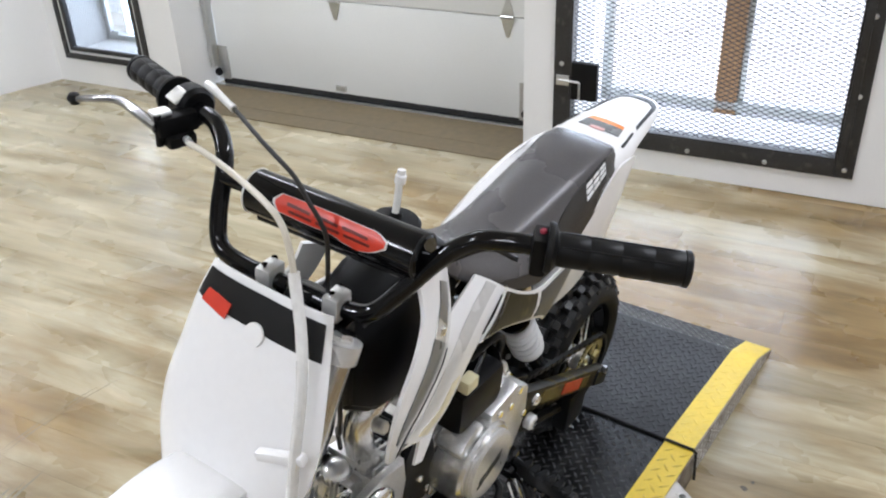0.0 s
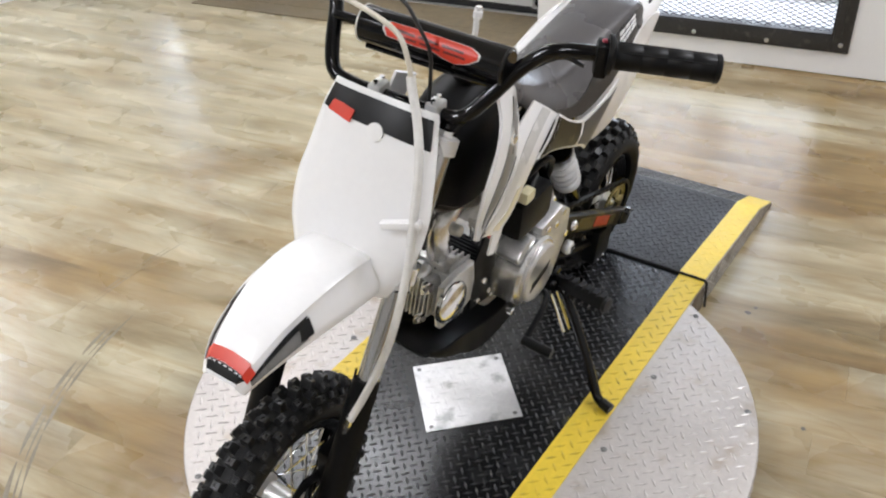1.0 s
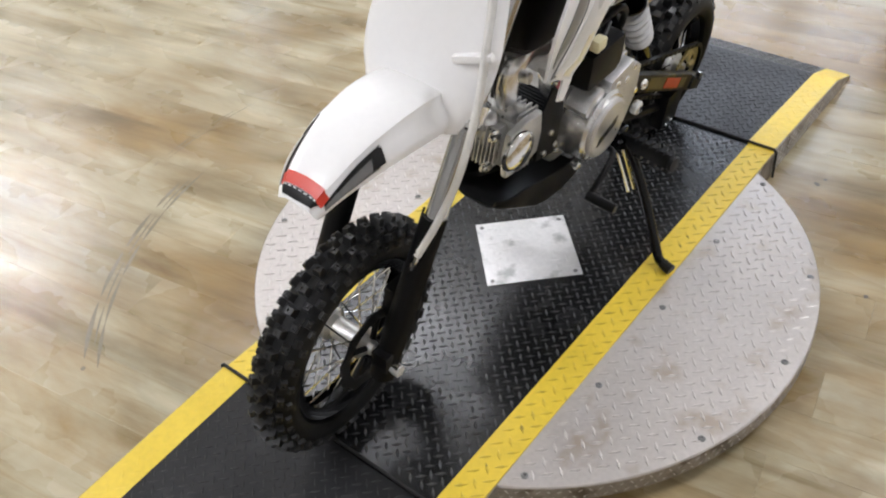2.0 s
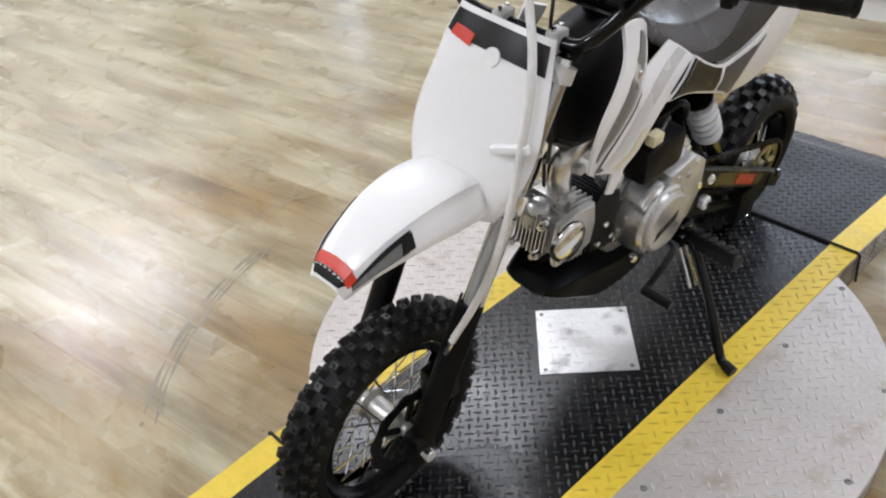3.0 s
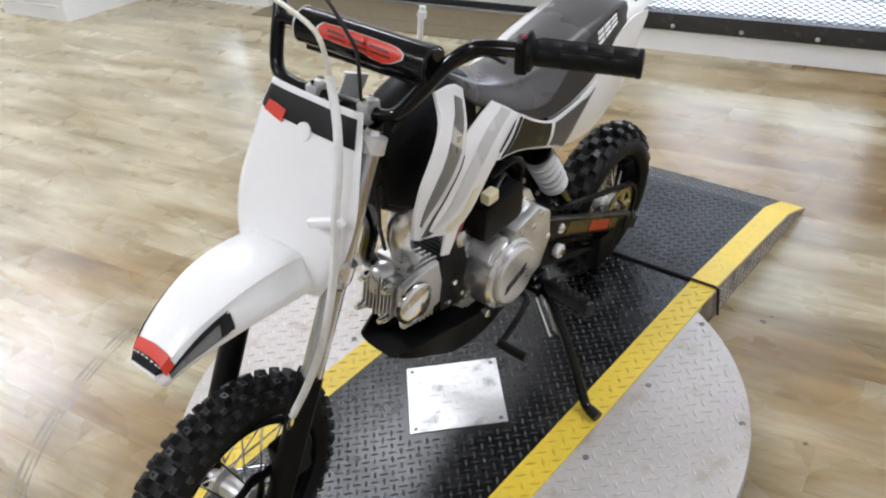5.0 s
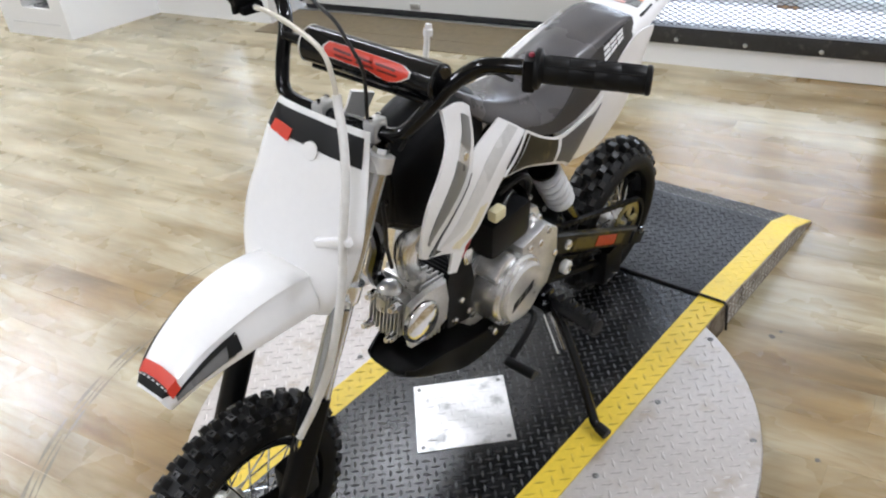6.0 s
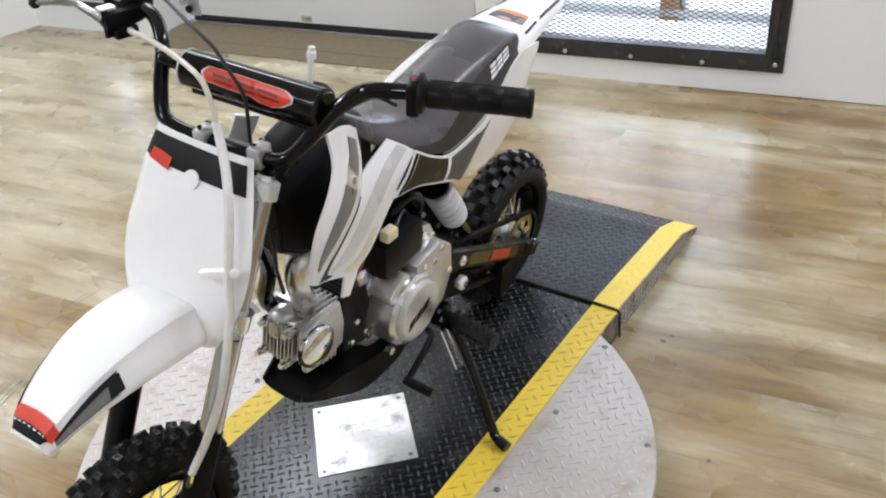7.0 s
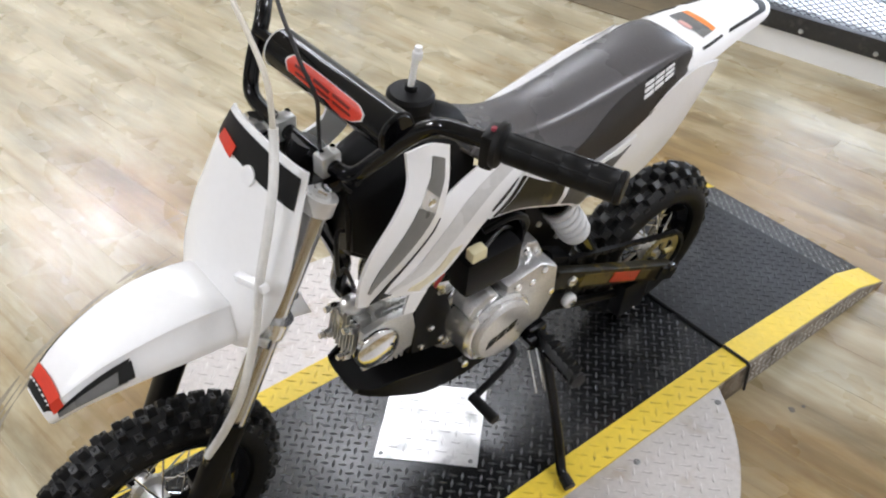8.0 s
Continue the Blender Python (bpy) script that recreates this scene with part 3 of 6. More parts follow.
# the bright overcast outdoors beyond both windows
GLOW = bpy.data.materials.new("overcast sky")
GLOW.use_nodes = True
gp = GLOW.node_tree.nodes["Principled BSDF"]
gp.inputs["Base Color"].default_value = (0.8, 0.85, 0.9, 1)
gp.inputs["Emission Color"].default_value, gp.inputs["Emission Strength"].default_value = (0.78, 0.88, 1.0, 1), 3.4
setting(part("backdrop", in_wall(bmesh.new(), -16, 12, 9.0, 9.1, -0.1, 9), GLOW, smooth=False), "bright overcast sky outside", "sky")

# unseen ceiling tube lights: three placed from sheen, the last four added fill
for x, y, watts, along in ((-2.1, 0.8, 18, 90), (-1.85, 1.48, 20, 90), (-5.3, 0.4, 62, 0), (-2.6, -2.0, 64, 0), (-0.7, -2.6, 44, 0), (1.3, -2.7, 30, 0), (1.4, 1.3, 50, 0)):
    lamp_at = pose(x, y, CEIL - 0.075, 0, 0, along)
    tagged(part("ceiling_light", boxed(-0.12, 0.12, -0.65, 0.65, 0.005, 0.074, 0.01, lamp_at), WHITE_WALL), "unseen white twin tube ceiling light, switched on", "ceiling light", "ceiling lights")
    area_lamp("tube", lamp_at, 0.2, 1.2, watts, (0.95, 0.97, 1.0))


# ---- the turntable and its ramps ----
TOP = 0.08
HALF = 0.305          # half the track's width
TAPE = 0.068          # width of the yellow edges
DISC_R = 0.626
JOINT = 0.643         # the joints between the turntable and the ramps


def tread(name, inside, z_of, mat, parent, pitch=0.0258, long=0.0135, wide=0.0038, high=0.002, turn=45.0, x=(-0.65, 0.65), y=(-0.7, 0.7)):
    """Raised lozenge bars in a basket weave over the plan where inside(x, y) holds."""
    verts, faces = [], []
    ct, st = math.cos(radians(turn)), math.sin(radians(turn))
    n = int(1.75 / pitch)
    for i in range(-n, n + 1):
        for j in range(-n, n + 1):
            px, py = i * pitch, j * pitch
            px, py = px * ct - py * st, px * st + py * ct
            if not (x[0] < px < x[1] and y[0] < py < y[1] and inside(px, py)):
                continue
            a = radians(turn + (90 if (i + j) % 2 else 0))
            ca, sa = math.cos(a), math.sin(a)
            k = len(verts)
            for l, w, h in ((-long, 0, 0), (0, -wide, 0), (long, 0, 0), (0, wide, 0), (-long * 0.55, 0, high), (long * 0.55, 0, high)):
                qx, qy = px + l * ca - w * sa, py + l * sa + w * ca
                verts.append((qx, qy, z_of(qx, qy) + h))
            faces.extend([(k, k + 1, k + 5, k + 4), (k + 1, k + 2, k + 5), (k + 2, k + 3, k + 4, k + 5), (k + 3, k, k + 4)])
    me = bpy.data.meshes.new(name)
    me.from_pydata(verts, [], faces)
    me.materials.append(mat)
    ob = new(name, me)
    ob.parent = parent
    return tagged(ob, kind="stuff")


def side_tread(parent, x, side, y0, y1, z_of):
    """Raised lozenge bars on an upright side face at x that looks to side, below the height z_of(y)."""
    verts, faces = [], []
    pitch = 0.02
    for j in range(int((y1 - y0) / pitch)):
        for i in range(5):
            y, z = y0 + (j + 0.6) * pitch, 0.012 + i * pitch * 0.8
            if z + 0.008 > z_of(y):
                continue
            a = radians(45 if (i + j) % 2 else -45)
            ca, sa = math.cos(a), math.sin(a)
            k = len(verts)
            for l, w, h in ((-0.0095, 0, 0), (0, -0.0026, 0), (0.0095, 0, 0), (0, 0.0026, 0), (-0.005, 0, 0.0018), (0.005, 0, 0.0018)):
                verts.append((x + side * h, y + l * ca - w * sa, z + l * sa + w * ca))
            faces.extend([(k, k + 1, k + 5, k + 4), (k + 1, k + 2, k + 5), (k + 2, k + 3, k + 4, k + 5), (k + 3, k, k + 4)])
    me = bpy.data.meshes.new("side_tread")
    me.from_pydata(verts, [], faces)
    me.materials.append(BRIGHT_PLATE)
    ob = new("side_tread", me)
    ob.parent = parent
    return tagged(ob, kind="stuff")


def in_track(x, y):
    return abs(x) < HALF - TAPE - 0.008


def in_tape(x, y):
    return HALF - TAPE + 0.008 < abs(x) < HALF - 0.008


turntable = empty("turntable", pose(0.004, -0.012, 0))
tagged(turntable, "round turntable of bare tread plate with a black, yellow-edged track", "turntable")
b = lathed([(0.0, 0.034), (DISC_R - 0.006, 0.034), (DISC_R, 0.037), (DISC_R, TOP - 0.003), (DISC_R - 0.002, TOP - 0.001), (0.0, TOP - 0.001)], Matrix(), 120)
rim_bars = bmesh.new()
for k in range(210):
    # two rows of slanted bars round the rim
    for row in (0, 1):
        t = 2 * math.pi * (k + 0.5 * row) / 210
        m = Matrix.Rotation(t, 4, "Z") @ Matrix.Translation((DISC_R, 0, 0.046 + 0.018 * row)) @ Matrix.Rotation(radians(45 if (k + row) % 2 else -45), 4, "X")
        q = [rim_bars.verts.new(m @ Vector(v)) for v in ((-0.001, -0.0085, 0), (0.0002, 0, -0.0026), (-0.001, 0.0085, 0), (0.0002, 0, 0.0026), (0.0016, -0.004, 0), (0.0016, 0.004, 0))]
        for f in ((0, 1, 5, 4), (1, 2, 5), (2, 3, 4, 5), (3, 0, 4)):
            rim_bars.faces.new([q[i] for i in f])
tagged(part("rim_tread", rim_bars, ALU_BAR, turntable, smooth=False), kind="stuff")
disc = part("disc", b, ALU_PLATE, turntable, "bare grey tread plate disc")
# thin band over the disc's edge carries that painted shade
part("rim_band", lathed([(DISC_R - 0.003, 0.036), (DISC_R + 0.0006, 0.037), (DISC_R + 0.0006, TOP - 0.006), (DISC_R - 0.003, TOP - 0.005)], Matrix(), 120), SHADED_SIDE_PLATE, turntable, "tread plate rim, shade put into its colour")
part("base_ring", lathed([(0.0, 0.0), (DISC_R - 0.045, 0.0), (DISC_R - 0.045, 0.033), (0, 0.033)], Matrix(), 80), BLACK_STEEL, turntable)
part("track_plate", boxed(-HALF + TAPE, HALF - TAPE, -JOINT, JOINT, TOP - 0.02, TOP + 0.002), BLACK_PLATE, turntable, "black painted tread plate", smooth=False)
for s in (-1, 1):
    part("edge_stripe", boxed(min(s * HALF, s * (HALF - TAPE)), max(s * HALF, s * (HALF - TAPE)), -JOINT, JOINT, 0.012, TOP + 0.0025, 0.001), [YELLOW], turntable, "yellow painted edge", smooth=False)
    for e in (-1, 1):
        y0, y1 = sorted((e * 0.535, e * (JOINT - 0.003)))
        # side tone painted in shade, like the rim's
        part("side_plate", boxed(min(s * HALF, s * (HALF + 0.003)), max(s * HALF, s * (HALF + 0.003)), y0, y1, 0.004, TOP - 0.001), SHADED_SIDE_PLATE, turntable, "bare tread plate side, shade put into its colour", smooth=False)
PLATE = [(-0.147, -0.005), (0.003, 0.141), (0.148, -0.004), (-0.002, -0.154)]


def in_plate(x, y, grow=0.0):
    return abs(x) + abs(y + 0.006) < 0.148 + grow


b = prism(bmesh.new(), PLATE, TOP + 0.002, TOP + 0.0045, bevel=0.0008)
cover = part("cover_plate", b, BRIGHT_PLATE, turntable, "bright square tread plate cover with corner screws", smooth=False)
tread("disc_tread", lambda x, y: math.hypot(x, y) < DISC_R - 0.012 and abs(x) > HALF + 0.008, lambda x, y: TOP - 0.001, ALU_BAR, turntable)
tread("track_tread", lambda x, y: in_track(x, y) and not in_plate(x, y, 0.012) and abs(y) < JOINT - 0.012, lambda x, y: TOP + 0.002, WORN_BAR, turntable, pitch=0.0188, long=0.0115, wide=0.0031, high=0.0018)
tread("stripe_tread", lambda x, y: in_tape(x, y) and abs(y) < JOINT - 0.012, lambda x, y: TOP + 0.0025, YELLOW_BAR, turntable, high=0.0015)
tread("cover_tread", lambda x, y: in_plate(x, y, -0.016), lambda x, y: TOP + 0.0045, BRIGHT_PLATE, turntable, high=0.0011)
screw = None
SCREWS = []
for s in (-1, 1):
    SCREWS += [(s * 0.335, y) for y in (0.509, 0.259, 0.007, -0.248, -0.5)] + [(s * 0.548, 0.264), (s * 0.598, 0.009), (s * 0.55, -0.247)]
SCREWS += [(x * 0.87 + 0.0004, y * 0.87 - 0.002) for x, y in PLATE]
for i, (x, y) in enumerate(SCREWS):
    if screw is None:
        screw = part("screw", lathed([(0.003, 0.0), (0.0085, 0.0), (0.0085, 0.0008), (0.006, 0.0022), (0.0034, 0.0024), (0.003, 0.0008), (0, 0.0008)], Matrix(), 12), SCREW, turntable)
        ob = screw
    else:
        ob = new("screw", screw.data)
        ob.parent = turntable
    ob.location = (x, y, TOP + (0.0045 if in_plate(x, y) else -0.001))
    ob.scale = (0.6, 0.6, 1.0) if in_plate(x, y) else (0.85, 0.85, 1.0)


def ramp(turn):
    """A loading ramp that slopes from the turntable's height, with a steeper lip at its end."""
    thing = empty("ramp", pose(0, -0.012 if turn == 0 else -0.012, 0, 0, 0, turn))
    tagged(thing, "black tread plate loading ramp with yellow edges, beside the turntable", "ramp", "ramps at the turntable")
    y0, y1, y2 = JOINT + 0.006, 1.095, 1.219
    z0, z1, z2 = TOP, 0.052, 0.006

    def z_at(x, y):
        return z0 + (z1 - z0) * (y - y0) / (y1 - y0) if y < y1 else z1 + (z2 - z1) * (y - y1) / (y2 - y1)

    def slab(name, x0, x1, mat, up, label):
        prof = [(y0, z0 + up), (y1, z1 + up), (y2, z2 + up), (y2, 0.0), (y0, 0.0)]
        m = Matrix(((0, 0, 1, 0), (1, 0, 0, 0), (0, 1, 0, 0), (0, 0, 0, 1)))
        return part(name, prism(bmesh.new(), prof, x0, x1, m), mat, thing, label, smooth=False)

    slab("track_plate", -HALF + TAPE, HALF - TAPE, RAMP_PLATE, 0.0015, "black painted tread plate")
    for s in (-1, 1):
        a, c = sorted((s * HALF, s * (HALF - TAPE)))
        slab("edge_stripe", a, c, YELLOW, 0.002, "yellow painted edge")
        a, c = sorted((s * HALF, s * (HALF + 0.003)))
        # ramp sides take the same painted shade
        slab("side_plate", a, c, SHADED_SIDE_PLATE, -0.0005, "bare tread plate side, shade put into its colour")
        side_tread(thing, s * (HALF + 0.003), s, y0, y2, lambda y: z_at(0, y) - 0.003)
    tread("track_tread", lambda x, y: in_track(x, y) and y0 + 0.014 < y < y1 - 0.01, lambda x, y: z_at(x, y) + 0.0015, RAMP_BAR, thing, y=(0.6, 1.25), pitch=0.0188, long=0.0115, wide=0.0031, high=0.0014)
    tread("lip_tread", lambda x, y: in_track(x, y) and y1 + 0.008 < y < y2 - 0.012, lambda x, y: z_at(x, y) + 0.0015, LIP_BAR, thing, y=(0.6, 1.25), pitch=0.0188, long=0.0125, wide=0.0036, high=0.0022)
    tread("stripe_tread", lambda x, y: in_tape(x, y) and y0 + 0.014 < y < y2 - 0.014, lambda x, y: z_at(x, y) + 0.002, YELLOW, thing, y=(0.6, 1.25), high=0.0006)
    return thing


ramp(0)
ramp(180)
# rubber strips lie over both joints
for s in (1, -1):
    y = s * (JOINT + 0.003) - 0.012
    b = tubed([(-HALF - 0.012, y, 0.004), (-HALF - 0.009, y, TOP), (-HALF - 0.002, y, TOP + 0.0065), (HALF + 0.002, y, TOP + 0.0065), (HALF + 0.009, y, TOP), (HALF + 0.012, y, 0.004)], 0.0033, seg=8, smooth=False)
    tagged(part("joint_strap", b, RUBBER_SEAL), "black rubber cord over the joint of turntable and ramp", "cord", "cords over the joints")


# ---- the dirt bike: x to its left, y to its tail, z up from the track ----
bike = empty("dirt_bike", Matrix.Translation((-0.02, 0, TOP + 0.0035)) @ Matrix.Rotation(radians(8.0), 4, "Y"))
tagged(bike, "small white dirt bike leaning on its kickstand on a turntable", "motorcycle")


def surface(rows, u, v):
    """A point of the skin through rows: u along a row, v from the first row to the last."""
    def at(line, t):
        s = spline(line, 6)
        k = min(max(t, 0), 1) * (len(s) - 1)
        i = min(int(k), len(s) - 2)
        return s[i].lerp(s[i + 1], k - i)
    return at([at(r, u) for r in rows], v)


def decal(name, rows, edge_a, edge_b, mat, parent, lift, label="", n=8):
    """A thin film on a skin between two lines of (u, v) pairs."""
    def walk_line(line, t):
        k = t * (len(line) - 1)
        i = min(int(k), len(line) - 2)
        f = k - i
        return [line[i][c] * (1 - f) + line[i + 1][c] * f for c in (0, 1)]
    g = []
    for i in range(n + 1):
        a, c = walk_line(edge_a, i / n), walk_line(edge_b, i / n)
        g.append([surface(rows, a[0] + (c[0] - a[0]) * k / 4, a[1] + (c[1] - a[1]) * k / 4) + Vector(lift) for k in range(5)])
    bm = bmesh.new()
    sheet(bm, g, 0.0012, 1, 1)
    return part(name, bm, mat, parent, label)


def mirrored(pts):
    return [(-x, y, z) for x, y, z in pts]


# wheels
def wheel(name, cy, cz, radius, half, rim_r, spokes, knobs, hub_r, label, deep=0.015, dimple=True):
    m = pose(0, cy, cz, 0, 90, 0)
    hub = part(name, lathed([(0.0, -0.06), (0.012, -0.06), (0.014, -0.05), (hub_r, -0.038), (hub_r, -0.03), (hub_r * 0.7, -0.022), (hub_r * 0.7, 0.022), (hub_r, 0.03), (hub_r, 0.038), (0.014, 0.05), (0.012, 0.06), (0, 0.06)], m), CAST, bike, label)
    carcass = radius - 0.001 - deep
    h = (carcass - rim_r) / 2
    mid = rim_r + h
    prof = []
    for k in range(13):
        a = radians(-125 + 250 * k / 12)
        prof.append((mid + h * math.cos(a), half * 0.92 * math.sin(a)))
    tb = bmesh.new()
    rings = [[m @ Vector((r * math.cos(t), r * math.sin(t), w)) for r, w in prof] for t in (2 * math.pi * i / 64 for i in range(65))][:-1]
    vs = [[tb.verts.new(q) for q in ring] for ring in rings]
    for i in range(64):
        for j in range(12):
            tb.faces.new((vs[i][j], vs[i][j + 1], vs[(i + 1) % 64][j + 1], vs[(i + 1) % 64][j]))
    for i in range(64):
        tb.faces.new((vs[i][12], vs[i][0], vs[(i + 1) % 64][0], vs[(i + 1) % 64][12]))

    part("tyre", tb, RUBBER, hub, "black knobbly off-road tyre")
    shapes = {}

    def knob(t, across, ln, wd, hi):
        """A moulded rubber block on the tread, with a small dimple on top."""
        a = across / half * 0.95
        base = m @ Matrix.Rotation(t, 4, "Z") @ Matrix.Translation((mid, 0, 0)) @ Matrix.Rotation(-a, 4, "Y") @ Matrix.Translation((h * (1 - 0.06 * abs(a)), 0, 0))
        if (ln, wd) not in shapes:
            kb = bmesh.new()
            q = []
            for z, f in ((-0.007, 1.2), (hi * 0.8, 0.98), (hi, 0.84)) + (((hi, 0.4), (hi - 0.0025, 0.3)) if dimple else ()):
                q.append([kb.verts.new(Vector((z, y * ln * f / 2, x * wd * f / 2))) for x, y in ((-1, -1), (1, -1), (1, 1), (-1, 1))])
            kb.faces.new(q[-1])
            for lo, up in zip(q, q[1:]):
                for i in range(4):
                    kb.faces.new((lo[i], lo[(i + 1) % 4], up[(i + 1) % 4], up[i]))
            ob = part("tread_block", kb, KNOB_RUBBER, hub, smooth=False)
            shapes[ln, wd] = ob.data
        else:
            ob = new("tread_block", shapes[ln, wd])
            ob.parent = hub
        ob.matrix_local = base

    f = half / 0.044 * (0.94 if dimple else 1.0)
    for i in range(knobs):
        t = 2 * math.pi * i / knobs
        d = math.pi / knobs
        knob(t, 0.0, 0.0145 * f, 0.0165 * f, deep)
        for s in (-1, 1):
            knob(t + d, s * half * 0.48, 0.015 * f, 0.013 * f, deep)
            knob(t + (d * 0.25 if s > 0 else -d * 0.25), s * half * 0.9, 0.0145 * f, 0.012 * f, deep * 0.97)
            knob(t + d, s * half * 1.3, 0.013 * f, 0.0115 * f, deep * 0.9)
    rb = lathed([(rim_r - 0.012, -0.02), (rim_r + 0.004, -half * 0.62), (rim_r + 0.008, -half * 0.62), (rim_r + 0.004, -half * 0.5), (rim_r - 0.002, -0.01), (rim_r - 0.002, 0.01), (rim_r + 0.004, half * 0.5), (rim_r + 0.008, half * 0.62), (rim_r + 0.004, half * 0.62), (rim_r - 0.012, 0.02)], m, 48)
    for f in [f for f in rb.faces if len(f.verts) > 4]:
        rb.faces.remove(f)
    vs = sorted(rb.verts, key=lambda v: v.index)
    part("rim", rb, BLACK_PAINT, hub, "black rim")
    for i in range(spokes):
        s = 1 if i % 2 else -1
        a = 2 * math.pi * i / spokes
        lead = 0.42 * (1 if (i // 2) % 2 else -1)
        p = m @ Vector((hub_r * math.cos(a), hub_r * math.sin(a), s * 0.034))
        q = m @ Vector(((rim_r - 0.006) * math.cos(a + lead), (rim_r - 0.006) * math.sin(a + lead), s * 0.006))
        part("spoke", tubed([p, q], 0.0017, seg=6), CHROME, hub)
    return hub


FY, FZ, RY, RZ = -0.579, 0.229, 0.569, 0.203
front = wheel("front_wheel", FY, FZ, 0.231, 0.043, 0.15, 32, 37, 0.03, "front wheel with a knobbly tyre and chrome spokes")
rear = wheel("rear_wheel", RY, RZ, 0.205, 0.058, 0.116, 28, 24, 0.03, "rear wheel with a knobbly tyre and chrome spokes", 0.019, False)


def disc_plate(name, r, hole_r, x, cy, cz, mat, parent, label, thick=0.004, waves=10, deep=0.006, holes=10):
    """A brake disc or sprocket: a ring with a wavy rim and a spider of arms."""
    bm = bmesh.new()
    n = 120
    rings = []
    for rr, w in ((hole_r, 0), (r, deep)):
        rings.append([Vector((x, cy + (rr - w * (0.5 + 0.5 * math.cos(waves * t))) * math.cos(t), cz + (rr - w * (0.5 + 0.5 * math.cos(waves * t))) * math.sin(t))) for t in (2 * math.pi * k / n for k in range(n))])
    a = [[bm.verts.new(q + Vector((d, 0, 0))) for q in ring] for d in (-thick / 2, thick / 2) for ring in rings]
    for i in range(n):
        j = (i + 1) % n
        bm.faces.new((a[0][i], a[0][j], a[1][j], a[1][i]))
        bm.faces.new((a[2][i], a[3][i], a[3][j], a[2][j]))
        bm.faces.new((a[1][i], a[1][j], a[3][j], a[3][i]))
        bm.faces.new((a[0][i], a[2][i], a[2][j], a[0][j]))
    for k in range(5):
        t = 2 * math.pi * k / 5
        tube(bm, [(x, cy + 0.02 * math.cos(t), cz + 0.02 * math.sin(t)), (x, cy + hole_r * 1.02 * math.cos(t), cz + hole_r * 1.02 * math.sin(t))], 0.006, seg=6)
    return part(name, bm, mat, parent, label, smooth=False)


front.matrix_local = Matrix.Translation((0, FY, 0)) @ Matrix.Rotation(radians(4), 4, "Z") @ Matrix.Translation((0, -FY, 0))   # turned with the handlebar
disc_plate("brake_disc", 0.085, 0.06, 0.052, FY, FZ, BLACK_STEEL, front, "dark wavy brake disc")
disc_plate("sprocket", 0.064, 0.045, 0.062, RY, RZ, GOLD, rear, "gold toned rear sprocket", waves=37, deep=0.006)

# fork
RAKE = 0.458


def fork_y(z):
    return -0.29 - (0.84 - z) * RAKE


def fork_pt(x, z, ahead=0.0):
    return Vector((x, fork_y(z) - ahead, z))


for s in (1, -1):
    x = 0.088 * s
    leg = part("fork_leg", tubed([fork_pt(x, 0.44), fork_pt(x, 0.838)], 0.0172, seg=20), FORK_CHROME, bike, "silver upper fork tube")
    part("fork_cap", tubed([fork_pt(x, 0.838), fork_pt(x, 0.848)], 0.0125, seg=6), CHROME, leg)
    part("fork_slider", tubed([fork_pt(x, 0.45), fork_pt(x, 0.638)], 0.018, seg=20), FORK_CHROME, leg, "silver fork slider")
    b = bmesh.new()
    tube(b, [fork_pt(x, 0.215), fork_pt(x, 0.478 if s > 0 else 0.49)], 0.0195, seg=18)
    part("lower_leg", b, BLACK_PLASTIC, leg, "black lower fork leg")
    # guard: a curved shield in front of the lower leg
    g = []
    for z in (0.2, 0.28, 0.36, 0.43, 0.487) if s > 0 else (0.2, 0.28, 0.37, 0.44, 0.495):
        w = 0.0232
        g.append([fork_pt(x, z) + Vector((w * math.sin(a), -w * math.cos(a), 0)) for a in (radians(d) for d in (-80, -40, 0, 40, 80))])
    part("fork_guard", sheet(bmesh.new(), g, 0.004), BLACK_PLASTIC, leg, "black plastic fork guard")
    b = bmesh.new()
    box(b, -0.018, 0.018, -0.024, 0.02, -0.028, 0.028, 0.008, pose(x, FY + 0.006, FZ))
    part("axle_lug", b, BLACK_STEEL, leg)
    part("clamp_top", tubed([fork_pt(x, 0.818), fork_pt(x, 0.839)], 0.0225, seg=18), FORK_SILVER, leg, "silver upper clamp")
    low = part("clamp_low", tubed([fork_pt(x, 0.632), fork_pt(x, 0.637), fork_pt(x, 0.656), fork_pt(x, 0.661)], (0.022, 0.026), seg=18), INTAKE, leg, "silver lower clamp")
    if s > 0:
        part("clamp_bolt", tubed([fork_pt(x, 0.645) + Vector((0.012 * s, -0.032, 0)), fork_pt(x, 0.645) + Vector((0.03 * s, -0.02, 0))], 0.0075, seg=8), CHROME, low)
    part("axle_nut", tubed([(x + s * 0.016, FY, FZ - 0.006), (x + s * 0.034, FY, FZ - 0.006)], 0.0115, seg=6), SATIN, leg)
part("axle", tubed([(-0.12, FY, FZ), (0.12, FY, FZ)], 0.007), CHROME, bike)
for z, hh in ((0.822, 0.012), (0.657, 0.012)):
    c = fork_pt(0, z)
    part("triple_clamp", boxed(-0.072, 0.072, c.y - 0.03, c.y + 0.05, z - hh, z + hh, 0.008), BLACK_PAINT, bike, "black triple clamp")
part("steering_stem", tubed([fork_pt(0, 0.63) + Vector((0, 0.03, 0)), fork_pt(0, 0.85) + Vector((0, 0.03, 0))], 0.024, seg=16), BLACK_PAINT, bike)
part("caliper", boxed(0.045, 0.085, -0.535, -0.475, 0.27, 0.35, 0.008), BLACK_STEEL, bike, "black front brake caliper")

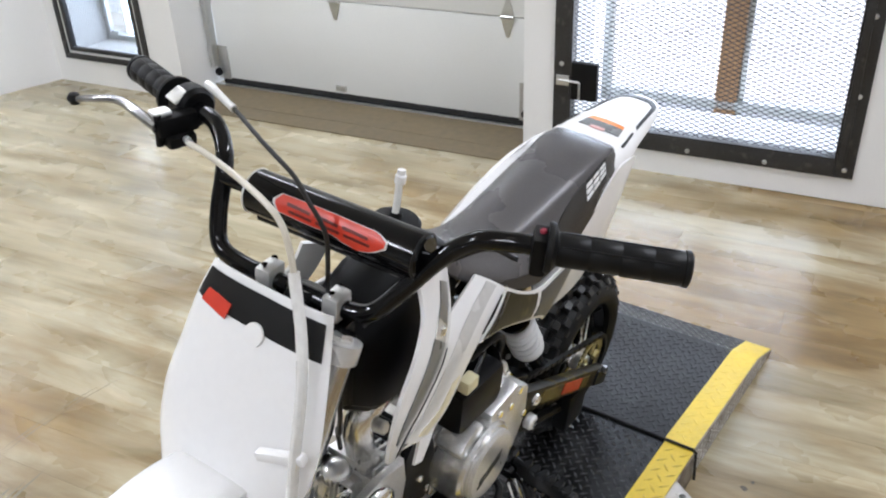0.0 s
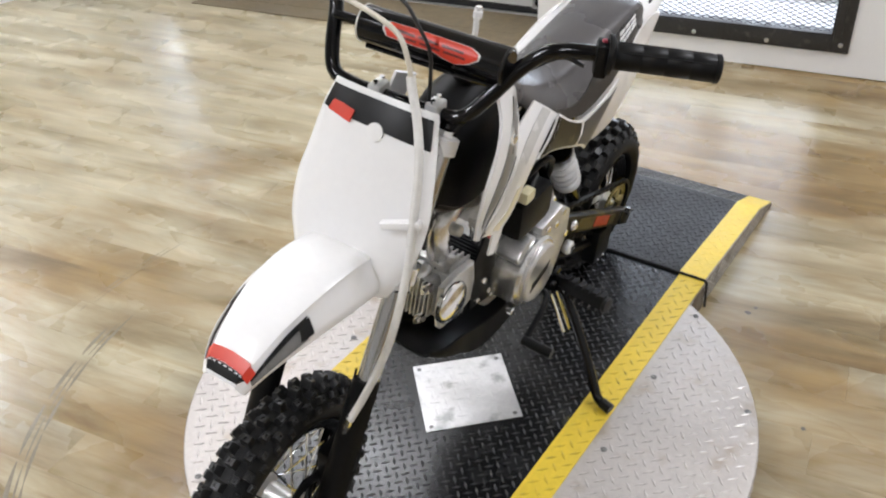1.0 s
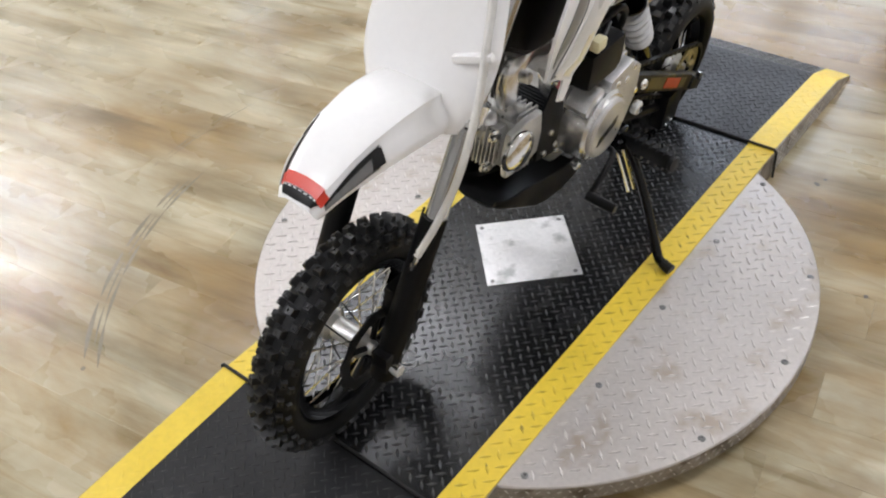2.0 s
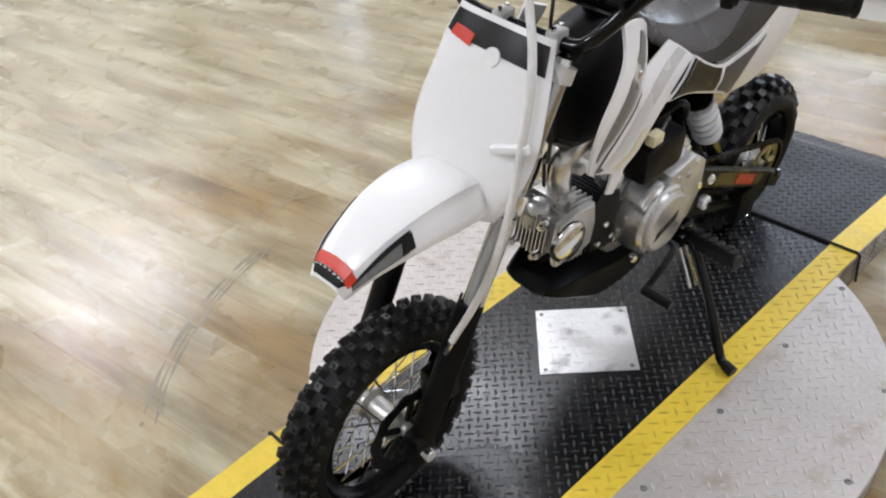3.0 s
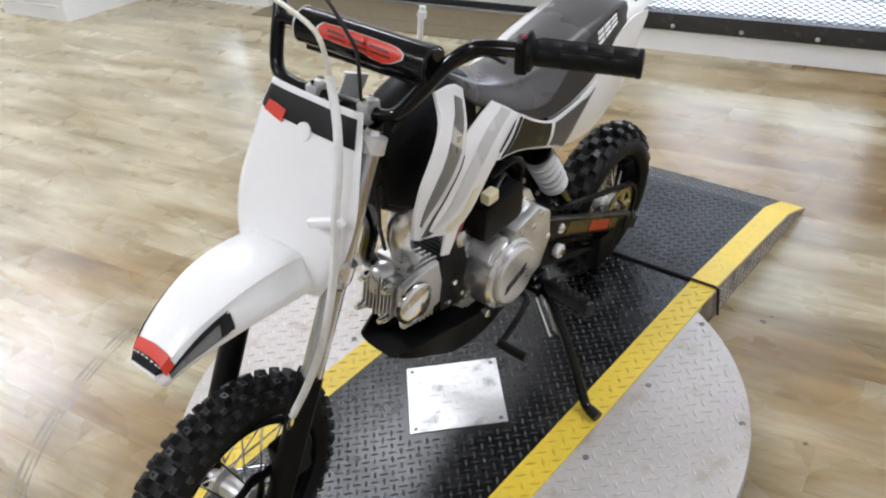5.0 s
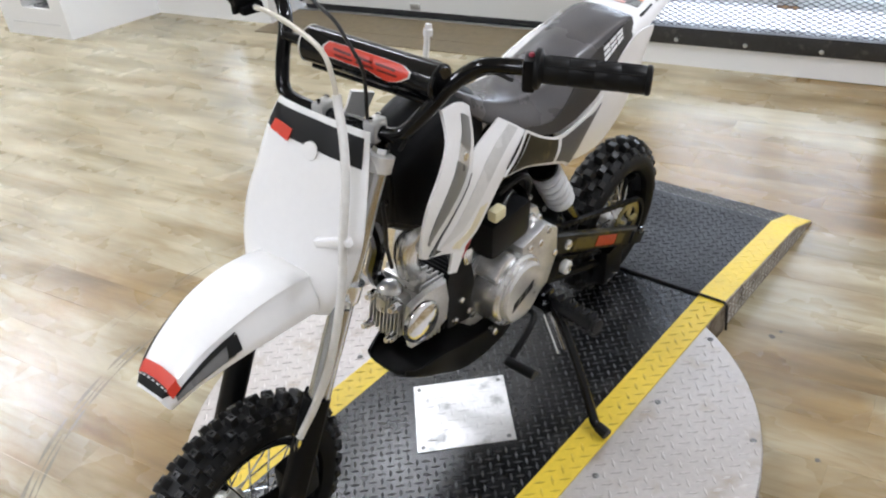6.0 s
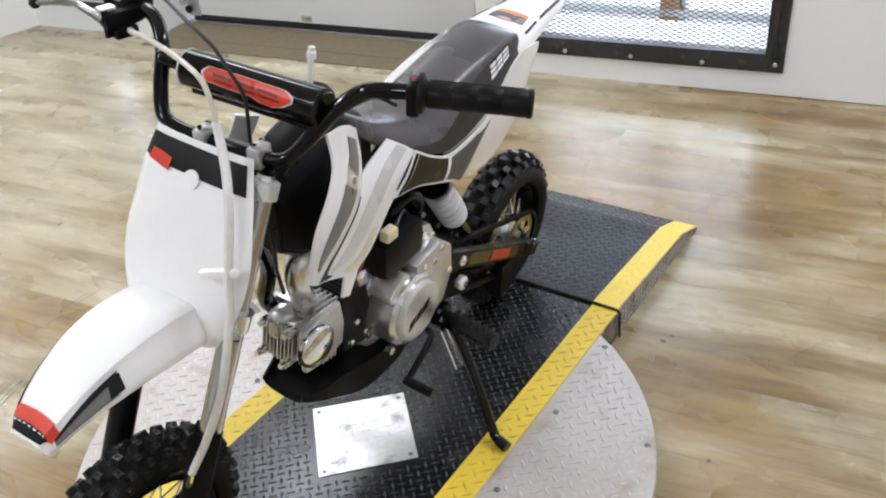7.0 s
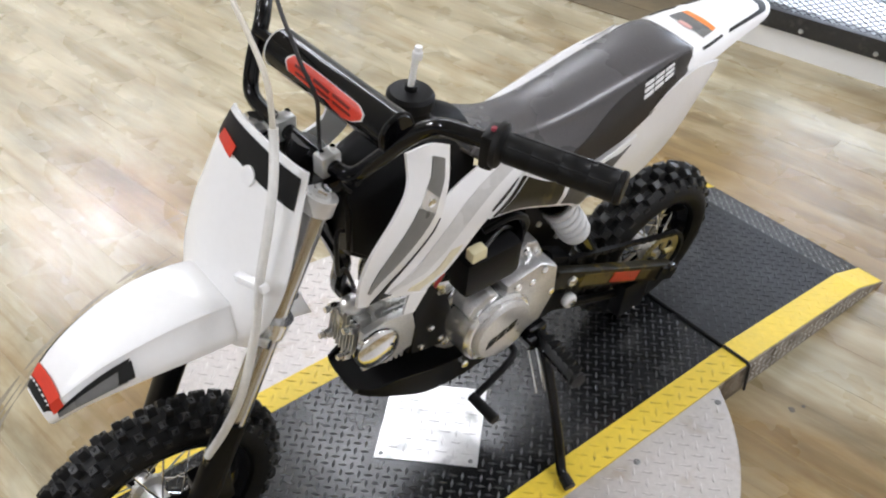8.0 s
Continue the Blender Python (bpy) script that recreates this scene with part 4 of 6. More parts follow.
# handlebar, turned a little to the left
def steer(deg, y0=-0.26):
    return Matrix.Translation((0, y0, 0)) @ Matrix.Rotation(radians(deg), 4, "Z") @ Matrix.Translation((0, -y0, 0))


BAR = [(0.0, -0.262, 0.845), (0.05, -0.261, 0.845), (0.09, -0.256, 0.851), (0.12, -0.241, 0.886), (0.15, -0.222, 0.928), (0.18, -0.208, 0.957), (0.21, -0.198, 0.967), (0.3, -0.165, 0.968), (0.39, -0.13, 0.967)]
RIGHT = [(-0.385, -0.114, 0.967), (-0.3, -0.146, 0.969), (-0.23, -0.164, 0.969), (-0.19, -0.18, 0.965), (-0.157, -0.208, 0.942), (-0.146, -0.236, 0.892), (-0.132, -0.254, 0.856), (-0.1, -0.26, 0.847), (-0.05, -0.261, 0.845)]
bar = part("handlebar", tubed(RIGHT + BAR, 0.0112, seg=14, n=4), BLACK_PAINT, bike, "gloss black handlebar")
bar.matrix_local = steer(6)
for s in (1, -1):
    b = bmesh.new()
    box(b, -0.011, 0.011, -0.0155, 0.0155, -0.03, 0.017, 0.004, pose(0.048 * s, -0.262, 0.848))
    rs = part("bar_riser", b, SATIN, bike, "silver handlebar clamp")
    rs.matrix_local = steer(6)
    for k in (-0.009, 0.009):
        part("bolt", tubed([(0.048 * s, -0.262 + k, 0.863), (0.048 * s, -0.262 + k, 0.871)], 0.004, seg=6), CHROME, rs)


def grip(s):
    a, c = (Vector((0.262, -0.179, 0.9685)), Vector((0.396, -0.1275, 0.967))) if s > 0 else (Vector((-0.287, -0.151, 0.969)), Vector((-0.388, -0.114, 0.967)))
    d = (c - a)
    prof = [(0.0, -0.005), (0.027, -0.005), (0.028, -0.002), (0.027, 0.002), (0.0185, 0.006)]
    n = 4
    for i in range(n):
        t0 = 0.008 + (d.length - 0.012) * i / n
        t1 = 0.008 + (d.length - 0.012) * (i + 1) / n
        prof += [(0.0182, t0), (0.0188, t0 + 0.001), (0.0188, t1 - 0.003), (0.0182, t1 - 0.002)]
    prof += [(0.0198, d.length - 0.005), (0.0198, d.length), (0.017, d.length + 0.002), (0.0, d.length + 0.002)]
    g = part("grip", lathed(prof, frame_of(a, d), 24), GRIP_RUBBER, bike, "black rubber grip")
    g.matrix_local = steer(6)
    for k in range(3):
        t = radians(60 * k + 20)
        f = frame_of(a, d)
        p = [f @ Vector((0.0187 * math.cos(t), 0.0187 * math.sin(t), h)) for h in (0.012, d.length - 0.012)]
        part("grip_rib", tubed(p, 0.0011, seg=6), GRIP_RUBBER, g)
    return g


grip(1)
grip(-1)
# crossbar with its foam pad
p0, p1 = Vector((-0.098, -0.222, 0.929)), Vector((0.136, -0.222, 0.929))
PAD_R = 0.0275
part("crossbar", tubed([(-0.148, -0.222, 0.928), (0.142, -0.222, 0.928)], 0.008, seg=12), BLACK_PAINT, bar)
pad = part("bar_pad", lathed([(0.0, -0.002), (PAD_R - 0.004, -0.002), (PAD_R, 0.003), (PAD_R, (p1 - p0).length - 0.003), (PAD_R - 0.004, (p1 - p0).length + 0.002), (0, (p1 - p0).length + 0.002)], frame_of(p0, p1 - p0), 24), BLACK_PAINT, bike, "gloss black crossbar pad with a red badge")
pad.matrix_local = steer(6)


for t in (0.0015, (p1 - p0).length - 0.0015):
    ring = [p0 + Vector((t, (PAD_R - 0.0008) * math.cos(k * math.pi / 16), (PAD_R - 0.0008) * math.sin(k * math.pi / 16))) for k in range(33)]
    part("piping", tubed(ring, 0.0016, seg=6, smooth=False), DARK_DECAL if t > 0.1 else FORK_SILVER, pad, "pale piping")
part("pad_seam", tubed([p0 + Vector((0.006, -0.004, -0.033)), p1 + Vector((-0.006, -0.004, -0.033))], 0.0042, seg=8), BLACK_PAINT, pad)


def pad_patch(name, pairs, lift, mat, label=""):
    """A film round the pad between (along, from, to) angles in degrees from straight up, forwards positive."""
    d = (p1 - p0).normalized()
    side, up = Vector((0, -1, 0)), Vector((0, 0, 1))
    g = []
    for t, a0, a1 in pairs:
        g.append([p0 + d * t + (up * math.cos(radians(a0 + (a1 - a0) * k / 6)) + side * math.sin(radians(a0 + (a1 - a0) * k / 6))) * (PAD_R + 0.0003 + lift) for k in range(7)])
    return part(name, sheet(bmesh.new(), g, 0.0007, 1, 1), mat, pad, label)


pad_patch("badge_border", [(0.045, 52, 62), (0.053, 35, 80), (0.1, 34, 84), (0.13, 35, 84), (0.145, 36, 94), (0.165, 37, 100), (0.18, 38, 92), (0.187, 40, 86), (0.2, 52, 70)], 0.0004, PALE_DECAL, "pale badge outline")
pad_patch("badge", [(0.049, 53, 61), (0.0555, 37, 78), (0.1, 36, 82), (0.13, 37, 82), (0.146, 38, 91), (0.164, 39, 98), (0.179, 40, 90), (0.186, 42, 83), (0.1975, 54, 68)], 0.0012, RED_DECAL, "red logo badge")
for a, c, e in ((0.066, 0.098, 55), (0.104, 0.136, 57), (0.142, 0.176, 59)):
    pad_patch("badge_bar", [(a, e - 5, e + 3), ((a + c) / 2, e - 3, e + 4), (c, e - 1, e + 6)], 0.002, DARK_RED_DECAL)
    pad_patch("badge_bar", [(a + 0.004, e + 11, e + 17), (c + 0.004, e + 13, e + 19)], 0.002, DARK_RED_DECAL)

# switch on the left, throttle and lever on the right
AT = pose(0.252, -0.182, 0.967, 0, 0, 21)
sw = part("kill_switch", boxed(-0.01, 0.009, -0.018, 0.017, -0.028, 0.019, 0.006, AT), BLACK_PLASTIC, bike, "black switch box")
part("button", lathed([(0.0, 0.017), (0.004, 0.017), (0.004, 0.021), (0.003, 0.0225), (0, 0.0225)], AT, 12), BUTTON_RED, sw, "dull red stop button")
AT = pose(-0.252, -0.158, 0.97, 0, 0, -18)
th = part("throttle_housing", lathed([(0.0, -0.018), (0.022, -0.018), (0.026, -0.013), (0.027, 0.01), (0.022, 0.016), (0.0, 0.016)], AT @ pose(0, 0, 0, 0, 90, 0), 20), BLACK_PLASTIC, bike, "black throttle housing")
part("switch_cover", boxed(-0.015, 0.01, -0.02, 0.003, 0.021, 0.027, 0.003, AT @ pose(0, 0, 0, 28, 0, 0)), SATIN, th, "silver cover plate")
AT2 = pose(-0.24, -0.184, 0.964, 0, 0, -18)
pc = part("lever_perch", boxed(-0.016, 0.012, -0.042, 0.014, -0.014, 0.012, 0.006, AT2), BLACK_PLASTIC, bike, "black lever perch")
part("perch_cap", boxed(-0.016, 0.004, -0.043, -0.018, 0.011, 0.018, 0.004, AT2), SATIN, pc)
part("perch_bracket", boxed(-0.008, 0.02, -0.034, 0.004, -0.028, -0.012, 0.005, AT2), BLACK_PLASTIC, pc)
part("perch_pin", tubed([(-0.25, -0.221, 0.938), (-0.25, -0.221, 0.98)], 0.005, seg=8), BLACK_STEEL, pc)
lv = part("brake_lever", tubed([(-0.248, -0.225, 0.966), (-0.29, -0.218, 0.972), (-0.33, -0.209, 0.972), (-0.37, -0.212, 0.963), (-0.4, -0.221, 0.957)], (0.0075, 0.0042), seg=10), DARK_CHROME, bike, "silver brake lever")
part("lever_ball", lathed([(0.0, -0.009), (0.006, -0.007), (0.0095, 0), (0.006, 0.007), (0, 0.009)], pose(-0.4, -0.219, 0.957), 12), BLACK_PLASTIC, lv)
for ob in (sw, th, pc, lv):
    ob.matrix_local = steer(6)

# number plate
PLATE_ROWS = []
for z, w, bow in ((0.882, 0.086, 0.012), (0.84, 0.098, 0.02), (0.79, 0.11, 0.026), (0.74, 0.118, 0.028), (0.69, 0.113, 0.03), (0.655, 0.098, 0.03), (0.63, 0.086, 0.03)):
    y = -0.308 - (0.882 - z) * 0.44
    PLATE_ROWS.append([(-w * (1 if z > 0.8 else 0.95), y - bow * 0.2, z), (-w * (0.82 if z > 0.8 else 0.78), y - bow * 0.62, z + 0.002), (-w * 0.35, y - bow, z + 0.004), (w * 0.35, y - bow, z + 0.004), (w * 0.82, y - bow * 0.62, z + 0.002), (w, y - bow * 0.2, z)])
plate = part("number_plate", sheet(bmesh.new(), PLATE_ROWS, 0.004, 4, 4), WHITE_PLASTIC, bike, "white front number plate")
FWD = (0, -0.0035, 0.0016)
decal("top_band", PLATE_ROWS, [(0.06, 0.03), (0.5, 0.028), (0.92, 0.035)], [(0.06, 0.155), (0.5, 0.16), (0.91, 0.18)], DARK_DECAL, plate, FWD, "black band")
decal("band_badge", PLATE_ROWS, [(0.22, 0.105), (0.31, 0.105), (0.4, 0.115)], [(0.2, 0.16), (0.3, 0.165), (0.395, 0.175)], RED_DECAL, plate, (0, -0.0052, 0.0024), "red badge")
q = surface(PLATE_ROWS, 0.52, 0.175)
part("boss", lathed([(0.0, 0), (0.014, 0), (0.0135, 0.003), (0, 0.0045)], frame_of(q + Vector((0, -0.002, 0.001)), (0, -0.9, 0.42)), 20), WHITE_PLASTIC, plate)

# front fender
FENDER_ROWS = []
for y, zc, w, ze in ((-0.31, 0.62, 0.056, 0.59), (-0.36, 0.655, 0.066, 0.617), (-0.42, 0.69, 0.074, 0.636), (-0.49, 0.703, 0.076, 0.648), (-0.55, 0.699, 0.071, 0.652), (-0.6, 0.685, 0.061, 0.647), (-0.638, 0.665, 0.052, 0.64), (-0.664, 0.645, 0.042, 0.627), (-0.679, 0.629, 0.034, 0.616)):
    h = zc - ze
    FENDER_ROWS.append([(-w * 1.06, y + 0.006, ze + h * 0.12), (-w * 0.9, y + 0.002, ze + h * 0.3), (-w * 0.68, y, zc - h * 0.24), (-w * 0.6, y, zc - h * 0.08), (0, y, zc), (w * 0.66, y, zc - h * 0.04), (w * 0.74, y, zc - h * 0.2), (w * 0.98, y + 0.002, ze + h * 0.3), (w, y + 0.006, ze)])
fender = part("front_fender", sheet(bmesh.new(), FENDER_ROWS, 0.004, 2, 4), WHITE_PLASTIC, bike, "white plastic front fender")
fender.matrix_local = steer(2.5)
plate.matrix_local = steer(2.5)
decal("tip_band", FENDER_ROWS, [(0.17, 0.815), (0.5, 0.8), (0.83, 0.82)], [(0.17, 0.885), (0.5, 0.872), (0.85, 0.9)], RED_DECAL, fender, (0, -0.0035, 0.003), "red tip band")
decal("tip", FENDER_ROWS, [(0.19, 0.885), (0.5, 0.872), (0.8, 0.893)], [(0.27, 0.958), (0.5, 0.966), (0.73, 0.958)], DARK_DECAL, fender, (0, -0.0035, 0.002), "black tip")
for k in range(9):
    u = 0.33 + 0.042 * k
    decal("tip_mark", FENDER_ROWS, [(u, 0.878 + 0.002 * abs(k - 3)), (u + 0.02, 0.878 + 0.002 * abs(k - 3))], [(u, 0.886 + 0.002 * abs(k - 3)), (u + 0.02, 0.886 + 0.002 * abs(k - 3))], WHITE_DECAL, fender, (0, -0.0048, 0.0032), "small white mark", 2)
for s in (1, -1):
    f = (lambda u: u) if s > 0 else (lambda u: 1 - u)
    decal("side_insert", FENDER_ROWS, [(f(0.79), 0.56), (f(0.8), 0.69), (f(0.83), 0.89)], [(f(0.9), 0.58), (f(0.91), 0.7), (f(0.89), 0.91)], GREY_DECAL, fender, (0.003 * s, 0, 0.002), "grey side insert")
    decal("side_line", FENDER_ROWS, [(f(0.765), 0.54), (f(0.775), 0.68), (f(0.8), 0.83), (f(0.815), 0.89)], [(f(0.8), 0.56), (f(0.812), 0.68), (f(0.828), 0.83), (f(0.835), 0.89)], DARK_DECAL, fender, (0.0036 * s, 0, 0.003), "black line")
    decal("side_end", FENDER_ROWS, [(f(0.78), 0.54), (f(0.79), 0.585)], [(f(0.885), 0.555), (f(0.885), 0.61)], DARK_DECAL, fender, (0.0038 * s, 0, 0.003), "black end of the insert")

# tank and frame
b = bmesh.new()
rings = []
for y, w, z0, z1 in ((-0.225, 0.042, 0.64, 0.77), (-0.19, 0.06, 0.615, 0.8), (-0.13, 0.066, 0.61, 0.825), (-0.06, 0.06, 0.61, 0.838), (0.0, 0.05, 0.64, 0.8)):
    rings.append([(w * c, y, (z0 + z1) / 2 + (z1 - z0) / 2 * d) for c, d in ((-0.6, -1), (0.6, -1), (1, -0.8), (1, 0.5), (0.7, 0.84), (0.3, 1), (-0.3, 1), (-0.7, 0.84), (-1, 0.5), (-1, -0.8))])
loft(b, rings)
bmesh.ops.bevel(b, geom=list(b.edges), offset=0.006, segments=2, affect="EDGES")
tank = part("fuel_tank", b, BLACK_PLASTIC, bike, "black plastic fuel tank")
cap = part("fuel_cap", lathed([(0.0, -0.03), (0.03, -0.03), (0.03, -0.006), (0.033, -0.005), (0.0345, -0.001), (0.0345, 0.012), (0.03, 0.017), (0.02, 0.0185), (0.009, 0.019), (0.008, 0.026), (0, 0.026)], pose(0.004, -0.095, 0.853, -4, 0, 0), 20), BLACK_PLASTIC, bike, "black screw cap")
part("vent_hose", tubed([(0.004, -0.095, 0.876), (0.003, -0.09, 0.9), (0.0, -0.084, 0.924)], 0.0048, seg=10), CLEAR_HOSE, cap, "milky vent hose")
part("vent_valve", lathed([(0.0, 0), (0.0075, 0), (0.0075, 0.01), (0.0055, 0.012), (0.0055, 0.018), (0, 0.018)], pose(0, -0.083, 0.916, -8, 0, 0), 12), WHITE_PLASTIC, cap)
b = bmesh.new()
tube(b, [(0, -0.25, 0.77), (0, -0.1, 0.7), (0, 0.08, 0.62), (-0.01, 0.15, 0.5), (-0.01, 0.16, 0.32)], 0.021, seg=12)
tube(b, [(-0.01, -0.25, 0.72), (-0.02, -0.2, 0.58), (-0.045, -0.19, 0.48), (-0.05, -0.13, 0.4)], 0.015, seg=10)
for s in (1, -1):
    tube(b, [(0.03 * s, 0.1, 0.63), (0.05 * s, 0.25, 0.66), (0.05 * s, 0.5, 0.74)], 0.011, seg=10)
    tube(b, [(0.03 * s, 0.12, 0.59), (0.046 * s, 0.28, 0.615), (0.05 * s, 0.42, 0.7)], 0.011, seg=10)
    tube(b, [(0.06 * s, 0.19, 0.42), (0.06 * s, 0.2, 0.32), (0.06 * s, 0.14, 0.26)], 0.016, seg=10)
part("frame", b, BLACK_PAINT, bike, "gloss black tube frame")

# side shrouds: a sickle blade over a broad main panel
BLADE = [
    [(0.098, -0.17, 0.858), (0.094, -0.125, 0.852), (0.08, -0.083, 0.822)],
    [(0.115, -0.178, 0.815), (0.113, -0.14, 0.795), (0.102, -0.098, 0.77)],
    [(0.132, -0.212, 0.787), (0.129, -0.168, 0.752), (0.116, -0.124, 0.72)],
    [(0.145, -0.256, 0.754), (0.14, -0.212, 0.715), (0.127, -0.176, 0.688)],
    [(0.15, -0.277, 0.716), (0.143, -0.248, 0.685), (0.132, -0.217, 0.665)],
    [(0.15, -0.282, 0.676), (0.144, -0.262, 0.66), (0.134, -0.238, 0.645)],
]
MAIN = [
    [(0.072, 0.008, 0.757), (0.084, 0.035, 0.737), (0.096, 0.06, 0.716)],
    [(0.088, -0.075, 0.742), (0.096, -0.02, 0.715), (0.1, 0.022, 0.688)],
    [(0.111, -0.142, 0.72), (0.107, -0.07, 0.678), (0.102, -0.025, 0.65)],
    [(0.121, -0.198, 0.678), (0.115, -0.128, 0.628), (0.111, -0.09, 0.605)],
    [(0.129, -0.24, 0.655), (0.121, -0.182, 0.625), (0.115, -0.128, 0.593)],
    [(0.131, -0.25, 0.646), (0.122, -0.192, 0.615), (0.117, -0.138, 0.582)],
]
for s in (1, -1):
    blade = BLADE if s > 0 else [[tuple(Vector((-0.9 * r[0][0], r[0][1], r[0][2] - 0.03)).lerp(Vector((-0.9 * r[2][0], r[2][1], r[2][2] - 0.03)), k)) for k in (0, 0.25, 0.5)] for r in BLADE]
    main = MAIN if s > 0 else [mirrored(r) for r in MAIN]
    lift = lambda d: (d * s, 0, 0)
    mn = part("shroud", sheet(bmesh.new(), main, 0.004, 4, 4), WHITE_PLASTIC, bike, "white plastic side shroud with grey graphics")
    tab = [[(0.12 * s, -0.17, 0.606), (0.118 * s, -0.138, 0.588)], [(0.121 * s, -0.176, 0.586), (0.12 * s, -0.15, 0.573)], [(0.122 * s, -0.182, 0.566), (0.121 * s, -0.162, 0.557)]]
    part("mounting_tab", sheet(bmesh.new(), tab, 0.004, 2, 2), WHITE_PLASTIC, mn)
    bl = part("shroud_blade", sheet(bmesh.new(), blade, 0.005, 4, 4), WHITE_PLASTIC, bike, "white curved blade")
    decal("stripe", blade, [(0.52, 0.05), (0.5, 0.14), (0.42, 0.2)], [(0.86, 0.06), (0.86, 0.16), (0.8, 0.25)], GREY_DECAL, bl, lift(0.0035), "grey stripe")
    decal("stripe", blade, [(0.36, 0.3), (0.3, 0.5), (0.26, 0.68), (0.3, 0.84)], [(0.8, 0.33), (0.66, 0.5), (0.5, 0.68), (0.38, 0.85)], GREY_DECAL, bl, lift(0.0035), "grey stripe")
    decal("stripe_gap", blade, [(0.42, 0.2), (0.38, 0.3)], [(0.8, 0.25), (0.8, 0.33)], FORK_SILVER, bl, lift(0.0032), "pale stripe gap")
    decal("line", blade, [(0.98, 0.36), (0.95, 0.5), (0.9, 0.68), (0.78, 0.84), (0.55, 0.97)], [(0.995, 0.36), (0.995, 0.5), (0.99, 0.68), (0.99, 0.84), (0.98, 0.97)], DARK_DECAL, bl, lift(0.0035), "black line, widening downwards")
    decal("flash", main, [(0.34, 0.01), (0.3, 0.35), (0.24, 0.62), (0.24, 0.84)], [(0.66, 0.01), (0.58, 0.35), (0.42, 0.66), (0.27, 0.86)], PALE_DECAL, mn, lift(0.003), "pale grey flash")
    decal("flash", main, [(0.62, 0.5), (0.6, 0.7), (0.62, 0.86)], [(0.84, 0.48), (0.86, 0.7), (0.84, 0.88)], CREAM_DECAL, mn, lift(0.003), "faded cream flash")
    decal("shade_line", main, [(0.93, 0.05), (0.93, 0.3)], [(0.97, 0.05), (0.97, 0.3)], DARK_DECAL, mn, lift(0.0032), "thin black line")
    decal("flash_tip", main, [(0.0, 0.8), (0.0, 0.9), (0.03, 0.97)], [(0.16, 0.8), (0.34, 0.86), (0.05, 0.975)], DARK_DECAL, mn, lift(0.0035), "black arrow tip", 6)
    part("shroud_bolt", lathed([(0.0, 0), (0.007, 0), (0.0065, 0.003), (0, 0.004)], frame_of(surface(blade, 0.6, 0.27) + Vector(lift(0.003)), (s, 0, 0)), 12), CHROME, bl)

# seat
b = bmesh.new()
rings = []
for y, wt, wb, zt, zb in ((-0.075, 0.028, 0.034, 0.836, 0.81), (-0.05, 0.04, 0.05, 0.822, 0.785), (0.0, 0.047, 0.066, 0.79, 0.742), (0.06, 0.05, 0.082, 0.765, 0.708), (0.11, 0.053, 0.092, 0.757, 0.682), (0.16, 0.056, 0.096, 0.758, 0.666), (0.22, 0.059, 0.096, 0.766, 0.667), (0.29, 0.061, 0.094, 0.778, 0.68), (0.35, 0.061, 0.09, 0.786, 0.705), (0.41, 0.058, 0.083, 0.79, 0.735), (0.455, 0.054, 0.072, 0.784, 0.752), (0.478, 0.048, 0.056, 0.772, 0.756)):
    h = zt - zb
    wr = wt * (0.82 if 0 < y < 0.4 else 0.9)
    rings.append([(c, y, zb + h * d) for c, d in ((-wb * 0.9, 0), (-wb * 0.55 - wr * 0.4, 0.4), (-wr * 1.12, 0.74), (-wr, 0.88), (-wr * 0.55, 0.97), (0, 1), (wt * 0.55, 0.97), (wt, 0.88), (wt * 1.12, 0.74), (wb * 0.65 + wt * 0.38, 0.4), (wb, 0))])
SEAT_RINGS = rings
cols = [spline(c, 3) for c in zip(*[spline(r, 3) for r in rings])]
loft(b, [list(r) for r in zip(*cols)])
b.faces.ensure_lookup_table()
seat = part("seat", b, SEAT_VINYL, bike, "long dark grey vinyl seat", smooth=False)
for f in seat.data.polygons:
    f.use_smooth = True


def seat_at(y, level, s):
    """A point of the seat's side at y, level of the way up from its lower edge."""
    for a, c in zip(SEAT_RINGS, SEAT_RINGS[1:]):
        if a[0][1] <= y <= c[0][1]:
            t = (y - a[0][1]) / (c[0][1] - a[0][1])
            side = [Vector(p).lerp(Vector(q), t) for p, q in zip(a, c)]
            side = [Vector((-p.x, p.y, p.z)) for p in side[:5]] if s < 0 else side[:5:-1]
            z = side[0].z + (side[4].z - side[0].z) / 0.97 * level
            for p, q in zip(side, side[1:]):
                if z <= q.z:
                    return p.lerp(q, max(0.0, (z - p.z) / (q.z - p.z)))
            return side[4]


for s in (1, -1):
    # the brown lower band is narrow in front and covers the whole side at the back
    rows = []
    for k in range(25):
        y = 0.02 + 0.44 * k / 24
        rise = min(1.0, max(0.0, (y - 0.13) / 0.19))
        top = (0.24 + 0.5 * rise * rise * (3 - 2 * rise)) * min(1.0, 0.25 + k / 6)
        rows.append([Vector((s * (seat_at(y, top * v / 6, s).x + 0.0014), *seat_at(y, top * v / 6, s).yz)) for v in range(7)])
    part("seat_side", sheet(bmesh.new(), rows, 0.0016, 1, 1), SEAT_BROWN, seat, "dark brown lower side of the seat")

